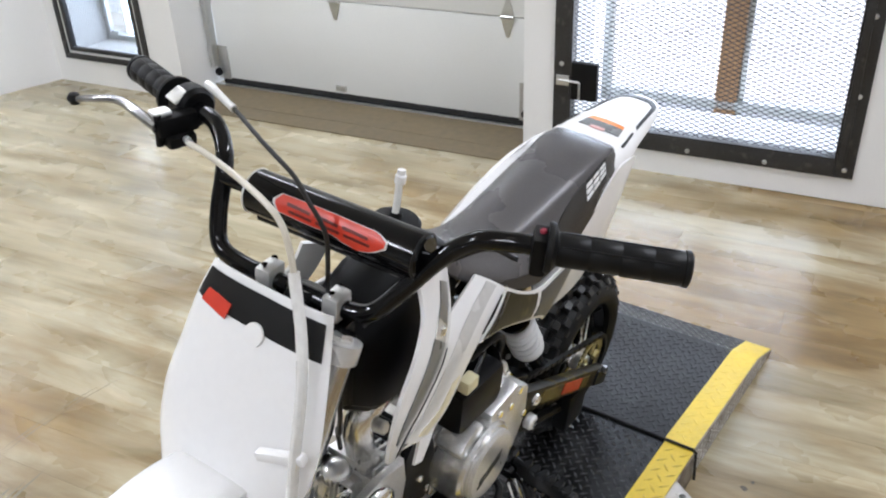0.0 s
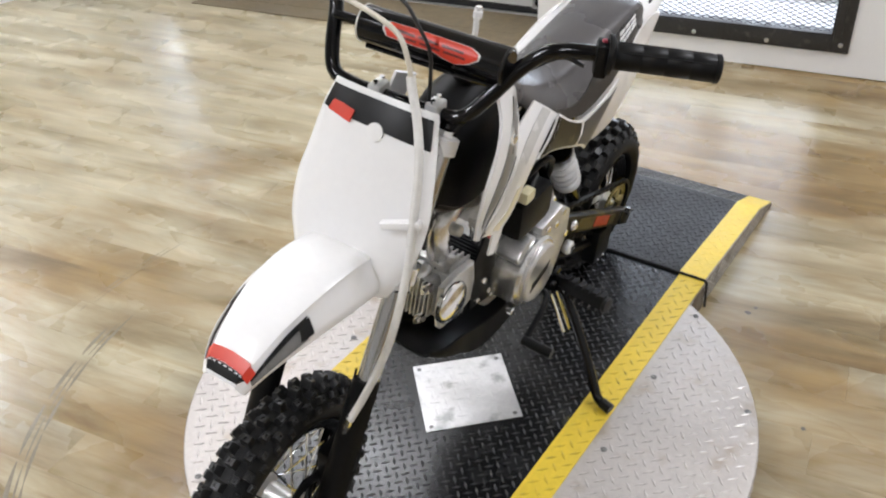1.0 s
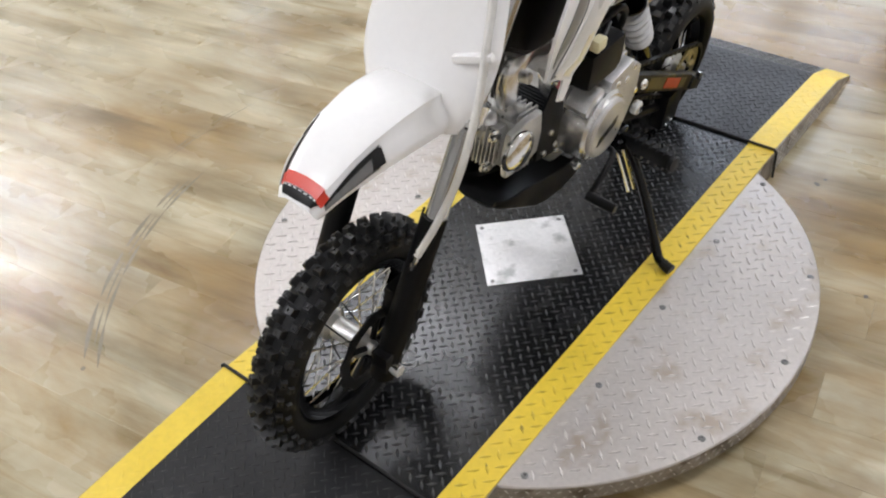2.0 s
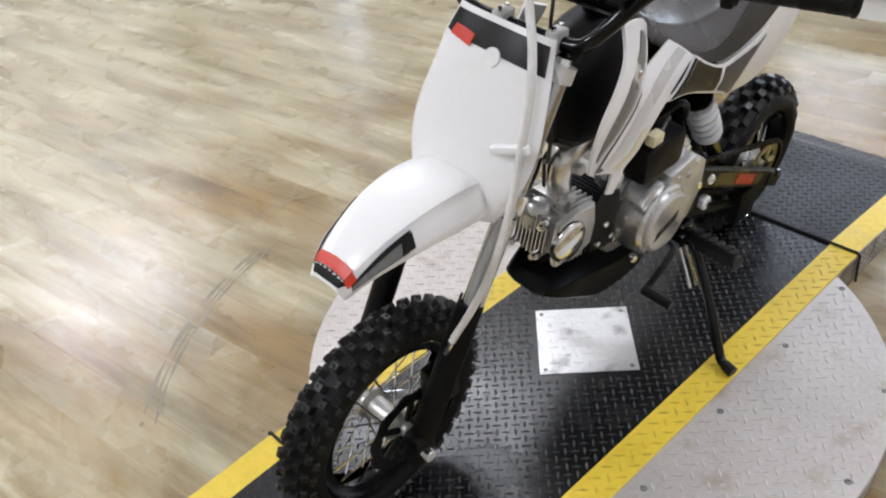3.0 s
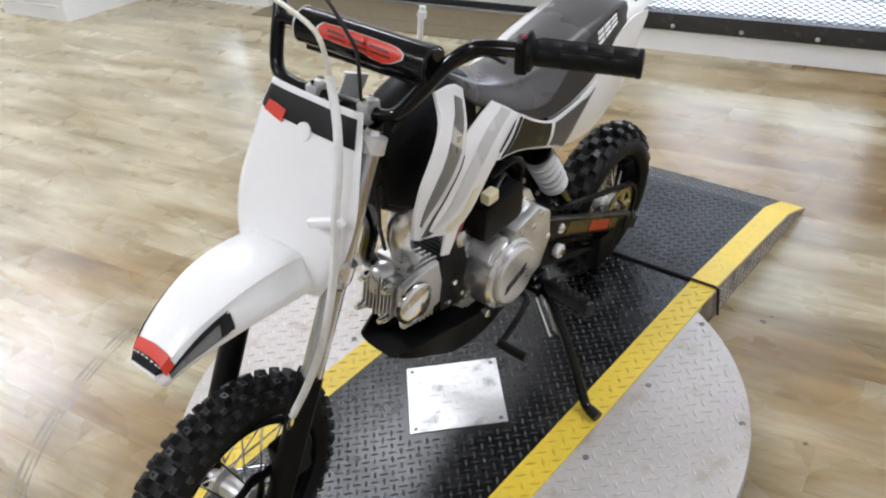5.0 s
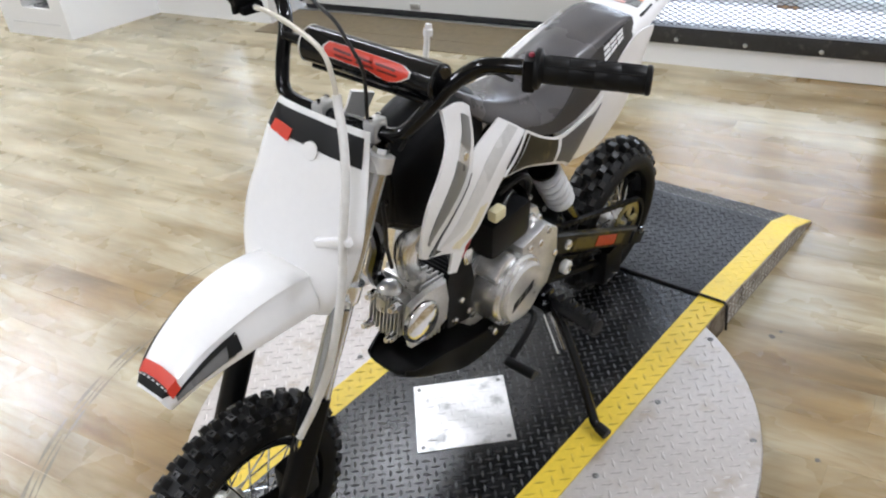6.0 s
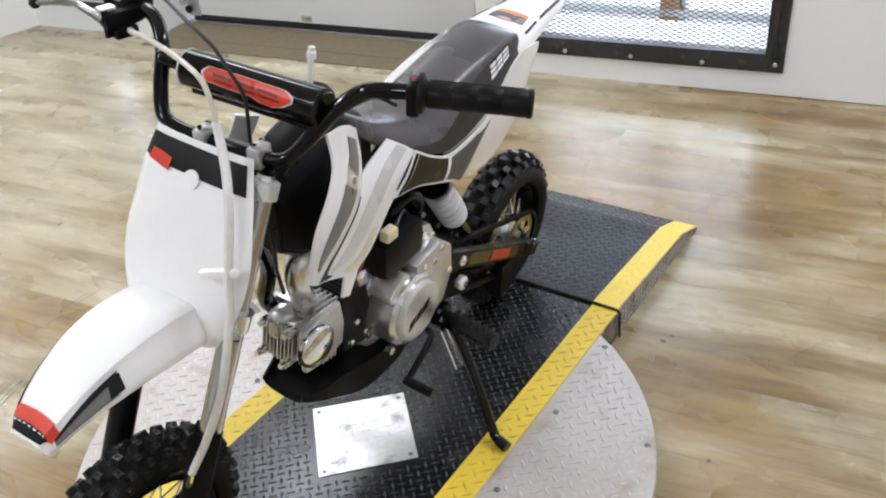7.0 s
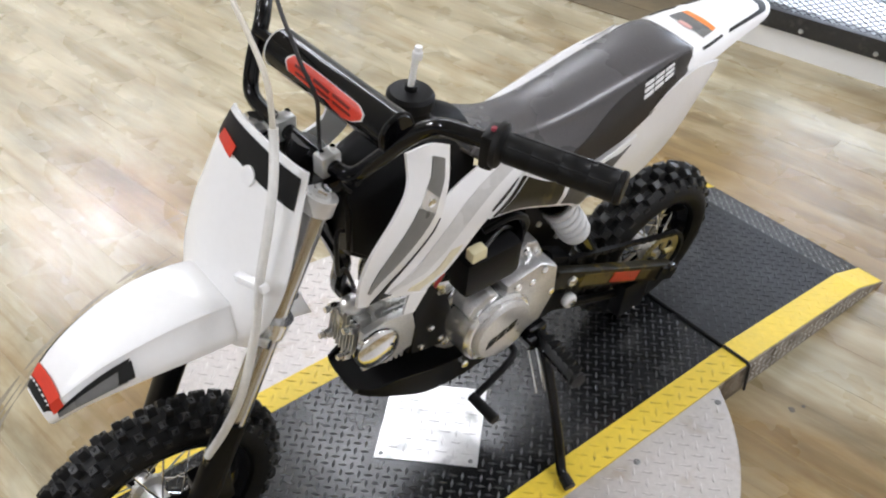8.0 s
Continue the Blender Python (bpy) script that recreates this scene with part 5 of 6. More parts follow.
# rear fender and side panels
TAIL = []
for y, w, zc, ze in ((0.43, 0.076, 0.768, 0.738), (0.5, 0.075, 0.772, 0.745), (0.56, 0.066, 0.773, 0.75), (0.62, 0.057, 0.773, 0.754), (0.67, 0.049, 0.771, 0.756), (0.705, 0.038, 0.768, 0.757), (0.722, 0.026, 0.766, 0.758)):
    TAIL.append([(-w, y, ze), (-w * 0.88, y, zc - (zc - ze) * 0.3), (-w * 0.4, y, zc), (w * 0.4, y, zc), (w * 0.88, y, zc - (zc - ze) * 0.3), (w, y, ze)])
tail = part("rear_fender", sheet(bmesh.new(), TAIL, 0.006, 3, 3), WHITE_PLASTIC, bike, "white plastic rear fender")
decal("sticker", TAIL, [(0.37, 0.19), (0.5, 0.19), (0.67, 0.19)], [(0.38, 0.27), (0.5, 0.27), (0.66, 0.27)], GREY_DECAL, tail, (0, 0, 0.0042), "grey warning sticker")
decal("sticker_edge", TAIL, [(0.38, 0.27), (0.5, 0.27), (0.66, 0.27)], [(0.39, 0.305), (0.5, 0.31), (0.65, 0.305)], ORANGE, tail, (0, 0, 0.0042), "orange sticker edge")
decal("sticker_print", TAIL, [(0.46, 0.18), (0.51, 0.176), (0.55, 0.18)], [(0.46, 0.2), (0.51, 0.204), (0.55, 0.2)], PINK_DECAL, tail, (0, 0, 0.0048), "small pale red print")
for s in (0, 1):
    f = (lambda u: u) if s else (lambda u: 1 - u)
    decal("slot", TAIL, [(f(0.76), 0.14), (f(0.75), 0.3)], [(f(0.8), 0.14), (f(0.785), 0.3)], DARK_DECAL, tail, (0, 0, 0.0042), "black slot")
    decal("slot", TAIL, [(f(0.745), 0.37), (f(0.74), 0.55), (f(0.72), 0.7), (f(0.62), 0.755), (f(0.5), 0.76)], [(f(0.79), 0.35), (f(0.81), 0.58), (f(0.83), 0.76), (f(0.68), 0.85), (f(0.5), 0.86)], DARK_DECAL, tail, (0, 0, 0.0042), "black slot")
SIDE = [
    [(0.101, 0.055, 0.722), (0.103, 0.1, 0.69), (0.105, 0.153, 0.665), (0.105, 0.205, 0.664), (0.104, 0.26, 0.67), (0.1, 0.312, 0.682)],
    [(0.106, 0.022, 0.69), (0.108, 0.075, 0.67), (0.11, 0.136, 0.643), (0.11, 0.185, 0.632), (0.108, 0.23, 0.632), (0.102, 0.302, 0.672)],
    [(0.103, -0.01, 0.66), (0.104, 0.05, 0.65), (0.106, 0.12, 0.622), (0.106, 0.165, 0.602), (0.105, 0.2, 0.588), (0.1, 0.292, 0.66)],
]
REAR = [
    [(0.088, 0.16, 0.67), (0.09, 0.25, 0.678), (0.09, 0.33, 0.7), (0.086, 0.4, 0.736), (0.08, 0.46, 0.75), (0.078, 0.522, 0.744)],
    [(0.09, 0.17, 0.63), (0.092, 0.26, 0.615), (0.092, 0.35, 0.625), (0.088, 0.42, 0.66), (0.084, 0.465, 0.695), (0.079, 0.52, 0.732)],
    [(0.082, 0.18, 0.59), (0.082, 0.27, 0.553), (0.082, 0.36, 0.553), (0.081, 0.43, 0.594), (0.08, 0.47, 0.642), (0.078, 0.515, 0.718)],
]
for s in (1, -1):
    rows = SIDE if s > 0 else [mirrored(r) for r in SIDE]
    rear_rows = REAR if s > 0 else [
        [(-0.03, 0.08, 0.738), (-0.04, 0.2, 0.735), (-0.045, 0.3, 0.738), (-0.05, 0.39, 0.742), (-0.055, 0.46, 0.745), (-0.06, 0.522, 0.744)],
        [(-0.05, 0.1, 0.742), (-0.072, 0.21, 0.742), (-0.086, 0.31, 0.746), (-0.091, 0.39, 0.748), (-0.086, 0.46, 0.75), (-0.078, 0.522, 0.744)]] + [mirrored(r) for r in REAR[1:]]
    lift = lambda d: (d * s, 0, 0)
    part("side_panel", sheet(bmesh.new(), rear_rows, 0.004, 3, 3), WHITE_PLASTIC, bike, "white plastic rear side panel")
    sp = part("side_panel", sheet(bmesh.new(), rows, 0.004, 3, 3), WHITE_PLASTIC, bike, "white rimmed side panel with grey graphics")
    decal("graphic", rows, [(0.045, 0.05), (0.2, 0.06), (0.39, 0.08)], [(0.05, 0.93), (0.2, 0.93), (0.43, 0.9)], OLIVE_DECAL, sp, lift(0.003), "dark graphic")
    decal("graphic", rows, [(0.44, 0.1), (0.6, 0.07), (0.8, 0.08), (0.975, 0.35)], [(0.48, 0.9), (0.62, 0.93), (0.78, 0.93), (0.985, 0.6)], SLATE_DECAL, sp, lift(0.003), "grey graphic")
    decal("pinstripe", rows, [(0.0, 0.05), (0.01, 0.95)], [(0.03, 0.05), (0.035, 0.95)], DARK_DECAL, sp, lift(0.003), "black line")

# seat logo: three slanted shapes on each side
def seat_side(y, k, s):
    """A point of the seat's side at y, k of the way up."""
    for a, c in zip(SEAT_RINGS, SEAT_RINGS[1:]):
        if a[0][1] <= y <= c[0][1]:
            t = (y - a[0][1]) / (c[0][1] - a[0][1])
            lo = Vector(a[9]).lerp(Vector(c[9]), t)
            hi = Vector(a[8]).lerp(Vector(c[8]), t)
            q = lo.lerp(hi, k)
            return Vector((s * (q.x + 0.0012), q.y, q.z))


def glyph(y, strokes, s):
    for y0, y1, lo, hi in strokes:
        g = [[seat_side(y + y0 + (y1 - y0) * k / 2 + 0.01 * v, v, s) for k in range(3)] for v in (lo, (lo + hi) / 2, hi)]
        part("seat_logo", sheet(bmesh.new(), [[q + Vector((0.0022 * s, 0, 0.001)) for q in r] for r in g], 0.0012, 1, 1), WHITE_DECAL, seat, "white logo shape")


for s in (1, -1):
    for k in range(3):
        glyph(0.33 + 0.0245 * k, ((0, 0.0205, 0.12, 0.3), (0, 0.0205, 0.4, 0.58), (0, 0.0205, 0.68, 0.86)), s)

# engine
XM = Matrix(((0, 0, 1, 0), (1, 0, 0, 0), (0, 1, 0, 0), (0, 0, 0, 1)))   # outlines in (y, z), raised along x
case_out = [(-0.04, 0.36), (-0.04, 0.42), (-0.01, 0.455), (0.06, 0.475), (0.13, 0.475), (0.165, 0.44), (0.17, 0.36), (0.14, 0.3), (0.06, 0.275), (-0.02, 0.28), (-0.05, 0.31)]
engine = part("engine", prism(bmesh.new(), case_out, -0.085, 0.05, XM, 0.01), CAST, bike, "silver single-cylinder horizontal engine")
mc = Vector((0.0, 0.034, 0.379))
part("magneto_drum", lathed([(0.0, 0.044), (0.085, 0.044), (0.085, 0.055), (0.079, 0.059), (0.076, 0.114), (0.071, 0.12), (0.0, 0.12)], frame_of(mc, (1, 0, 0)), 40), DRUM, engine, "round cast cover")
part("magneto_cap", lathed([(0.0, 0.119), (0.064, 0.119), (0.064, 0.125), (0.059, 0.1292), (0.0, 0.13)], frame_of(mc + Vector((0, 0.006, -0.004)), (1, 0, 0)), 36), CAST, engine, "smooth round cover with a black logo")
part("sprocket_cover", prism(bmesh.new(), [(0.05, 0.47), (0.13, 0.482), (0.172, 0.45), (0.178, 0.38), (0.15, 0.32), (0.09, 0.3), (0.06, 0.33)], 0.045, 0.112, XM, 0.009), CAST, engine, "cast sprocket cover")
for y, z in ((0.075, 0.455), (0.135, 0.465), (0.165, 0.39), (0.11, 0.447), (-0.03, 0.315)):
    part("bolt", lathed([(0.0, 0.1), (0.008, 0.1), (0.008, 0.113), (0.006, 0.115), (0, 0.115)], frame_of((0, y, z), (1, 0, 0)), 10), CHROME, engine)
lug = part("chain_lug", prism(bmesh.new(), [(0.085, 0.455), (0.095, 0.492), (0.118, 0.512), (0.145, 0.5), (0.165, 0.46), (0.14, 0.44)], 0.03, 0.078, XM, 0.006), CAST, engine, "cast lug")
for y, z in ((0.117, 0.492), (0.143, 0.474)):
    part("bolt", lathed([(0.0, 0.076), (0.0095, 0.076), (0.0095, 0.082), (0.007, 0.085), (0, 0.085)], frame_of((0, y, z), (1, 0, 0)), 10), CHROME, engine)
# a faceted boss on the drum, and the rim behind it
boss_at = Matrix.Translation(mc) @ Matrix.Rotation(radians(26), 4, "X")
part("drum_boss", prism(bmesh.new(), [(-0.032, 0.06), (-0.03, 0.083), (-0.012, 0.092), (0.022, 0.09), (0.034, 0.078), (0.034, 0.06)], 0.058, 0.108, boss_at @ XM, 0.004), CAST, engine, "faceted cast boss")
part("drum_rib", lathed([(0.083, 0.048), (0.0885, 0.05), (0.0885, 0.056), (0.083, 0.058)], frame_of(mc, (1, 0, 0)), 40), CAST, engine)
for k in range(3):
    y = 0.0 + 0.022 * k
    z = 0.352 + 0.008 * k
    for lo, hi in ((0.0, 0.008), (0.011, 0.019)):
        part("logo_bar", prism(bmesh.new(), [(y + lo * 0.3, z + lo), (y + 0.018 + lo * 0.3, z + 0.006 + lo), (y + 0.018 + hi * 0.3, z + 0.006 + hi), (y + hi * 0.3, z + hi)], 0.1295, 0.1308, XM), DARK_DECAL, engine, "black logo shape", smooth=False)
# cylinder: black core with fins, then the head
AX = Vector((0, -0.985, 0.17)).normalized()
CYL0 = Vector((0.0, -0.045, 0.398))
b = bmesh.new()
tube(b, [CYL0, CYL0 + AX * 0.07], 0.043, seg=24)
cyl = part("cylinder", b, BLACK_STEEL, bike, "black finned cylinder")
for k in range(6):
    m = frame_of(CYL0 + AX * (0.006 + 0.0115 * k), AX)
    part("fin", boxed(-0.056, 0.056, -0.058, 0.058, -0.002, 0.002, 0.001, m), BLACK_STEEL, cyl)
H0 = CYL0 + AX * 0.07
HM = frame_of(H0, AX)
b = bmesh.new()
box(b, -0.05, 0.05, -0.05, 0.05, 0.0, 0.07, 0.01, HM)
octo = [(0.041, -0.018), (0.041, 0.018), (0.028, 0.042), (-0.028, 0.042), (-0.041, 0.018), (-0.041, -0.018), (-0.028, -0.042), (0.028, -0.042)]
prism(b, octo, 0.06, 0.096, HM, 0.004)
head = part("cylinder_head", b, CAST, bike, "silver finned cylinder head")
# black sheet behind the fins paints the shade in their gaps
part("fin_gap_shade", prism(bmesh.new(), [(x * 0.88, y * 0.88) for x, y in octo], 0.0955, 0.0975, HM), BLACK_STEEL, head, "black plate standing for the shade between the fins", smooth=False)
for k in range(4):
    m = frame_of(H0 + AX * (0.008 + 0.011 * k), AX)
    part("fin", boxed(-0.057, 0.057, -0.058, 0.06, -0.002, 0.002, 0.0008, m=m), CAST, head)
for k in range(9):
    x = -0.034 + 0.0085 * k
    h = 0.041 * math.sqrt(max(0.1, 1 - (x / 0.045) ** 2))
    part("fin", boxed(x - 0.0016, x + 0.0016, -h, h, 0.095, 0.105, 0.0008, m=HM), CAST, head)
side_c = H0 + AX * 0.042
for k in range(4):
    x = 0.006 + 0.0125 * k
    part("fin", boxed(x - 0.0022, x + 0.0022, -0.05, 0.0645, 0.0, 0.062, 0.0008, m=HM), CAST, head)
part("head_side_plate", prism(bmesh.new(), [(-0.05, -0.046), (0.0, -0.056), (0.05, -0.046), (0.056, 0.0), (0.048, 0.05), (0.0, 0.054), (-0.048, 0.05), (-0.056, 0)], 0.05, 0.064, Matrix.Translation((0, side_c.y - 0.01, side_c.z + 0.01)) @ XM, 0.004), CAST, head)
part("round_cover", lathed([(0.0, 0.06), (0.043, 0.06), (0.043, 0.068), (0.04, 0.073), (0.034, 0.076), (0.02, 0.08), (0.0, 0.081)], frame_of((0, side_c.y - 0.034, side_c.z + 0.014), (1, 0, 0)), 32), CHROME, head, "polished round cover")
top_d = Vector((0, 0.17, 0.985))
for d, x, way in ((0.068, -0.012, Vector((0.1, -0.16, 0.98))), (0.06, 0.0, -top_d)):
    at = frame_of(H0 + AX * d + Vector((x, 0, 0)), way)
    part("valve_boss", lathed([(0.0, 0.012), (0.034, 0.012), (0.027, 0.042), (0.0, 0.042)], at, 20), CAST, head)
    part("valve_cap", lathed([(0.0, 0.041), (0.0225, 0.041), (0.0225, 0.047), (0.021, 0.052), (0.016, 0.0565), (0.009, 0.059), (0.0, 0.06)], at, 20), BRIGHT_CAP, head, "bright valve cap")
for a, c in ((0.03, 0.033), (-0.026, 0.033), (0.026, -0.033), (-0.03, -0.033)):
    q = HM @ Vector((a, c, 0.095))
    stud = part("stud", tubed([q, q + AX * 0.03], 0.0055, seg=8), CHROME, head)
    part("stud_nut", tubed([q + AX * 0.008, q + AX * 0.02], 0.0095, seg=6), CHROME, head)
intk = part("intake", tubed([(0.004, -0.146, 0.462), (0.004, -0.153, 0.505), (0.004, -0.156, 0.535), (0.004, -0.15, 0.56), (0.003, -0.132, 0.575), (0, -0.1, 0.578), (0, -0.06, 0.566)], (0.022, 0.03), seg=18), INTAKE, bike, "silver intake elbow")
part("intake_flange", boxed(-0.036, 0.04, -0.026, 0.026, 0.05, 0.064, 0.005, frame_of(H0 + AX * 0.045, top_d)), CAST, intk)
for a in (-0.028, 0.031):
    part("bolt", lathed([(0.0, 0.06), (0.0075, 0.06), (0.0075, 0.072), (0.006, 0.074), (0, 0.074)], frame_of(H0 + AX * 0.045 + Vector((a, 0, 0)), top_d), 8), SATIN, intk)
part("intake_boss", lathed([(0.0, -0.004), (0.011, -0.004), (0.011, 0.016), (0.008, 0.019), (0, 0.019)], frame_of((0.028, -0.146, 0.552), (1, 0, 0.2)), 12), CAST, intk)
carb = part("carburettor", boxed(-0.03, 0.03, -0.06, 0.0, 0.5, 0.58, 0.01), CAST, bike, "silver carburettor")
part("float_bowl", lathed([(0.0, -0.022), (0.02, -0.02), (0.027, -0.01), (0.029, 0.018), (0.032, 0.02), (0.032, 0.028), (0.0, 0.03)], pose(0.04, -0.05, 0.488), 24), INTAKE, carb, "bright float bowl")
# air filter: an open black cup
b = lathed([(0.0, 0), (0.04, 0), (0.046, 0.01), (0.048, 0.075), (0.044, 0.078), (0.041, 0.07), (0.038, 0.03), (0.0, 0.028)], frame_of((0.035, 0.045, 0.505), (0.42, 0.1, 0.9)), 28)
part("air_cup", b, BLACK_PLASTIC, bike, "black open air cup")
part("air_body", boxed(-0.03, 0.113, -0.048, 0.072, 0.496, 0.575, 0.016), BLACK_PLASTIC, bike, "black air filter body")
conn = part("connector", boxed(0.092, 0.112, -0.04, -0.01, 0.58, 0.603, 0.004), CREAM, bike, "cream plastic connector")
part("wire", tubed([(0.1, -0.005, 0.592), (0.09, 0.03, 0.6), (0.075, 0.06, 0.58), (0.06, 0.09, 0.55)], 0.0035), CABLE, conn)
part("wire", tubed([(0.07, -0.06, 0.6), (0.078, -0.07, 0.55), (0.06, -0.07, 0.5), (0.05, -0.05, 0.45)], 0.003), RED_WIRE, bike, "red wire")

# a black bracket with bright bolts hides the cylinder
bracket = part("engine_bracket", prism(bmesh.new(), [(-0.112, 0.352), (-0.05, 0.335), (-0.028, 0.36), (-0.034, 0.43), (-0.05, 0.49), (-0.085, 0.51), (-0.112, 0.47)], 0.0575, 0.0625, XM, 0.001), BLACK_STEEL, bike, "black engine bracket")
for y, z in ((-0.078, 0.405), (-0.055, 0.362), (-0.096, 0.366), (-0.045, 0.345)):
    part("bolt", lathed([(0.0, 0.062), (0.0075, 0.062), (0.0075, 0.067), (0.006, 0.071), (0.0, 0.072)], frame_of((0, y, z), (1, 0, 0)), 8), CHROME, bracket)
part("breather_hose", tubed([(0.085, 0.0, 0.612), (0.094, 0.05, 0.625), (0.09, 0.085, 0.6), (0.08, 0.1, 0.56), (0.07, 0.09, 0.51)], 0.0065, seg=8), GRIP_RUBBER, bike, "black breather hose")
part("wire_loop", tubed([(0.02, -0.2, 0.665), (0.036, -0.238, 0.7), (0.05, -0.25, 0.67), (0.045, -0.245, 0.625), (0.015, -0.215, 0.59), (0.0, -0.19, 0.52)], 0.0036, seg=8), CABLE, bike, "black wire loop")

# skid plate
SK = []
for y, z, w in ((-0.218, 0.29, 0.046), (-0.19, 0.274, 0.06), (-0.15, 0.256, 0.07), (-0.09, 0.222, 0.074), (-0.02, 0.2, 0.07), (0.05, 0.195, 0.066), (0.1, 0.2, 0.06)):
    f = min(1.0, max(0.15, (y + 0.222) / 0.1))
    SK.append([(-w, y + 0.012 * f, z + 0.012 + 0.06 * f), (-w, y, z + 0.012), (-w * 0.6, y, z), (w * 0.6, y, z), (w, y, z + 0.012), (w, y + 0.012 * f, z + 0.012 + 0.06 * f)])
part("skid_plate", sheet(bmesh.new(), SK, 0.004, 2, 3), BLACK_PLASTIC, bike, "black skid plate")

# swingarm, chain, shock
for s in (1, -1):
    x = 0.085 * s
    b = bmesh.new()
    d = Vector((0, RY - 0.19, RZ - 0.022 - 0.383))
    m = Matrix.Translation((x, 0.19, 0.383)) @ Matrix.Rotation(math.atan2(d.z, d.y), 4, "X")
    box(b, -0.012, 0.012, 0, d.length + 0.015, -0.021, 0.021, 0.004, m)
    arm = part("swingarm", b, BRASS_PAINT if s > 0 else BLACK_PAINT, bike, "dark olive swingarm")
    if s > 0:
        part("sticker", boxed(0.0122, 0.0135, 0.2, 0.3, -0.0125, 0.0125, m=m), STICKER_RED, arm, "red sticker", smooth=False)
        part("sticker", boxed(0.0122, 0.0135, 0.304, 0.345, -0.0125, 0.0125, m=m), YELLOW_DECAL, arm, smooth=False)
    part("sticker", boxed(0.0122, 0.0135, 0.09, 0.19, -0.0135, 0.0135, m=m), YELLOW_DECAL, arm, "dark yellow sticker", smooth=False) if s > 0 else None
    part("axle_adjuster", boxed(-0.015, 0.018, d.length - 0.04, d.length + 0.025, -0.017, 0.017, 0.003, m), BLACK_STEEL, arm)
    part("axle_nut", tubed([(x + 0.012 * s, RY, RZ), (x + 0.022 * s, RY, RZ)], 0.01, seg=6), DARK_CHROME, arm)
b = prism(bmesh.new(), [(0.15, 0.26), (0.2, 0.235), (0.26, 0.25), (0.275, 0.31), (0.255, 0.39), (0.2, 0.42), (0.16, 0.4)], 0.03, 0.07, XM, 0.006)
part("pivot_plate", b, BLACK_STEEL, bike, "black swingarm pivot plate")
plate2 = part("frame_plate", prism(bmesh.new(), [(0.17, 0.29), (0.3, 0.26), (0.335, 0.36), (0.29, 0.45), (0.215, 0.56), (0.165, 0.52)], -0.05, 0.016, XM, 0.006), BLACK_STEEL, bike, "black frame plate behind the shock")
for x, y, z in ((0.016, 0.205, 0.462), (0.016, 0.262, 0.4)):
    part("bolt", lathed([(0.0, -0.002), (0.006, -0.002), (0.006, 0.004), (0.004, 0.006), (0.0, 0.006)], frame_of((x, y, z), (1, 0, 0)), 8), SATIN, plate2)
part("arm_bolt", lathed([(0.0, 0.0), (0.013, 0.0), (0.012, 0.006), (0.007, 0.01), (0.0, 0.011)], frame_of((0.096, 0.239, 0.357), (1, 0, 0)), 12), CHROME, bike, "bright pivot bolt")
part("brake_stay", tubed([(0.05, 0.24, 0.235), (0.06, 0.36, 0.19), (0.066, 0.5, 0.14)], 0.011, seg=8), BLACK_STEEL, bike)
# chain: links on both runs
CX = 0.066
fs, rs = Vector((CX, 0.145, 0.385)), Vector((CX, RY, RZ))
dirn = (rs - fs).normalized()
perp = Vector((0, -dirn.z, dirn.y))
b = bmesh.new()
for sg, r0, r1 in ((1, 0.03, 0.066), (-1, 0.03, 0.066)):
    a, c = fs + perp * r0 * sg, rs + perp * r1 * sg
    n = 34
    for k in range(n):
        m = frame_of(a.lerp(c, (k + 0.5) / n), c - a)
        box(b, -0.0055 if k % 2 else -0.004, 0.0055 if k % 2 else 0.004, -0.0045, 0.0045, -0.0072, 0.0072, 0, m)
for k in range(14):
    t = math.atan2(perp.z, perp.y) - math.pi * (k + 0.5) / 14
    q = rs + Vector((0, math.cos(t), math.sin(t))) * 0.067
    box(b, -0.005, 0.005, -0.0045, 0.0045, -0.008, 0.008, 0, frame_of(q, (0, -math.sin(t), math.cos(t))))
part("chain", b, BLACK_STEEL, bike, "dark drive chain", smooth=False)
part("chain_guide", boxed(0.055, 0.092, 0.44, 0.52, 0.1, 0.2, 0.008), BLACK_PLASTIC, bike, "black chain guide")
guide = bpy.data.objects["chain_guide"]
for y, z in ((0.462, 0.108), (0.486, 0.112)):
    part("bolt", lathed([(0.0, 0.09), (0.004, 0.09), (0.004, 0.094), (0.003, 0.096), (0.0, 0.096)], frame_of((0, y, z), (1, 0, 0)), 8), DARK_CHROME, guide)
roller = part("chain_roller", lathed([(0.0, -0.009), (0.013, -0.009), (0.0165, -0.006), (0.0165, 0.006), (0.013, 0.009), (0.008, 0.006), (0, 0.006)], frame_of((0.088, 0.256, 0.281), (1, 0, 0)), 20), WHITE_PLASTIC, bike, "white chain roller")
part("roller_bolt", tubed([(0.09, 0.256, 0.281), (0.1, 0.256, 0.281)], 0.008, seg=6), CHROME, roller)
s0, s1 = Vector((0.048, 0.198, 0.55)), Vector((0.046, 0.334, 0.345))
ax = (s1 - s0).normalized()
shock = part("shock", tubed([s0, s0.lerp(s1, 0.55)], 0.016, seg=14), CHROME, bike, "rear shock absorber with a white coil spring")
part("shock_body", tubed([s0.lerp(s1, 0.5), s1], 0.02, seg=14), BLACK_PAINT, shock)
coil = []
e1 = ax.orthogonal().normalized()
e2 = ax.cross(e1)
for k in range(5 * 14 + 1):
    t = k / 14 * 2 * math.pi
    coil.append(s0.lerp(s1, 0.04 + 0.5 * k / 70) + (e1 * math.cos(t) + e2 * math.sin(t)) * 0.027)
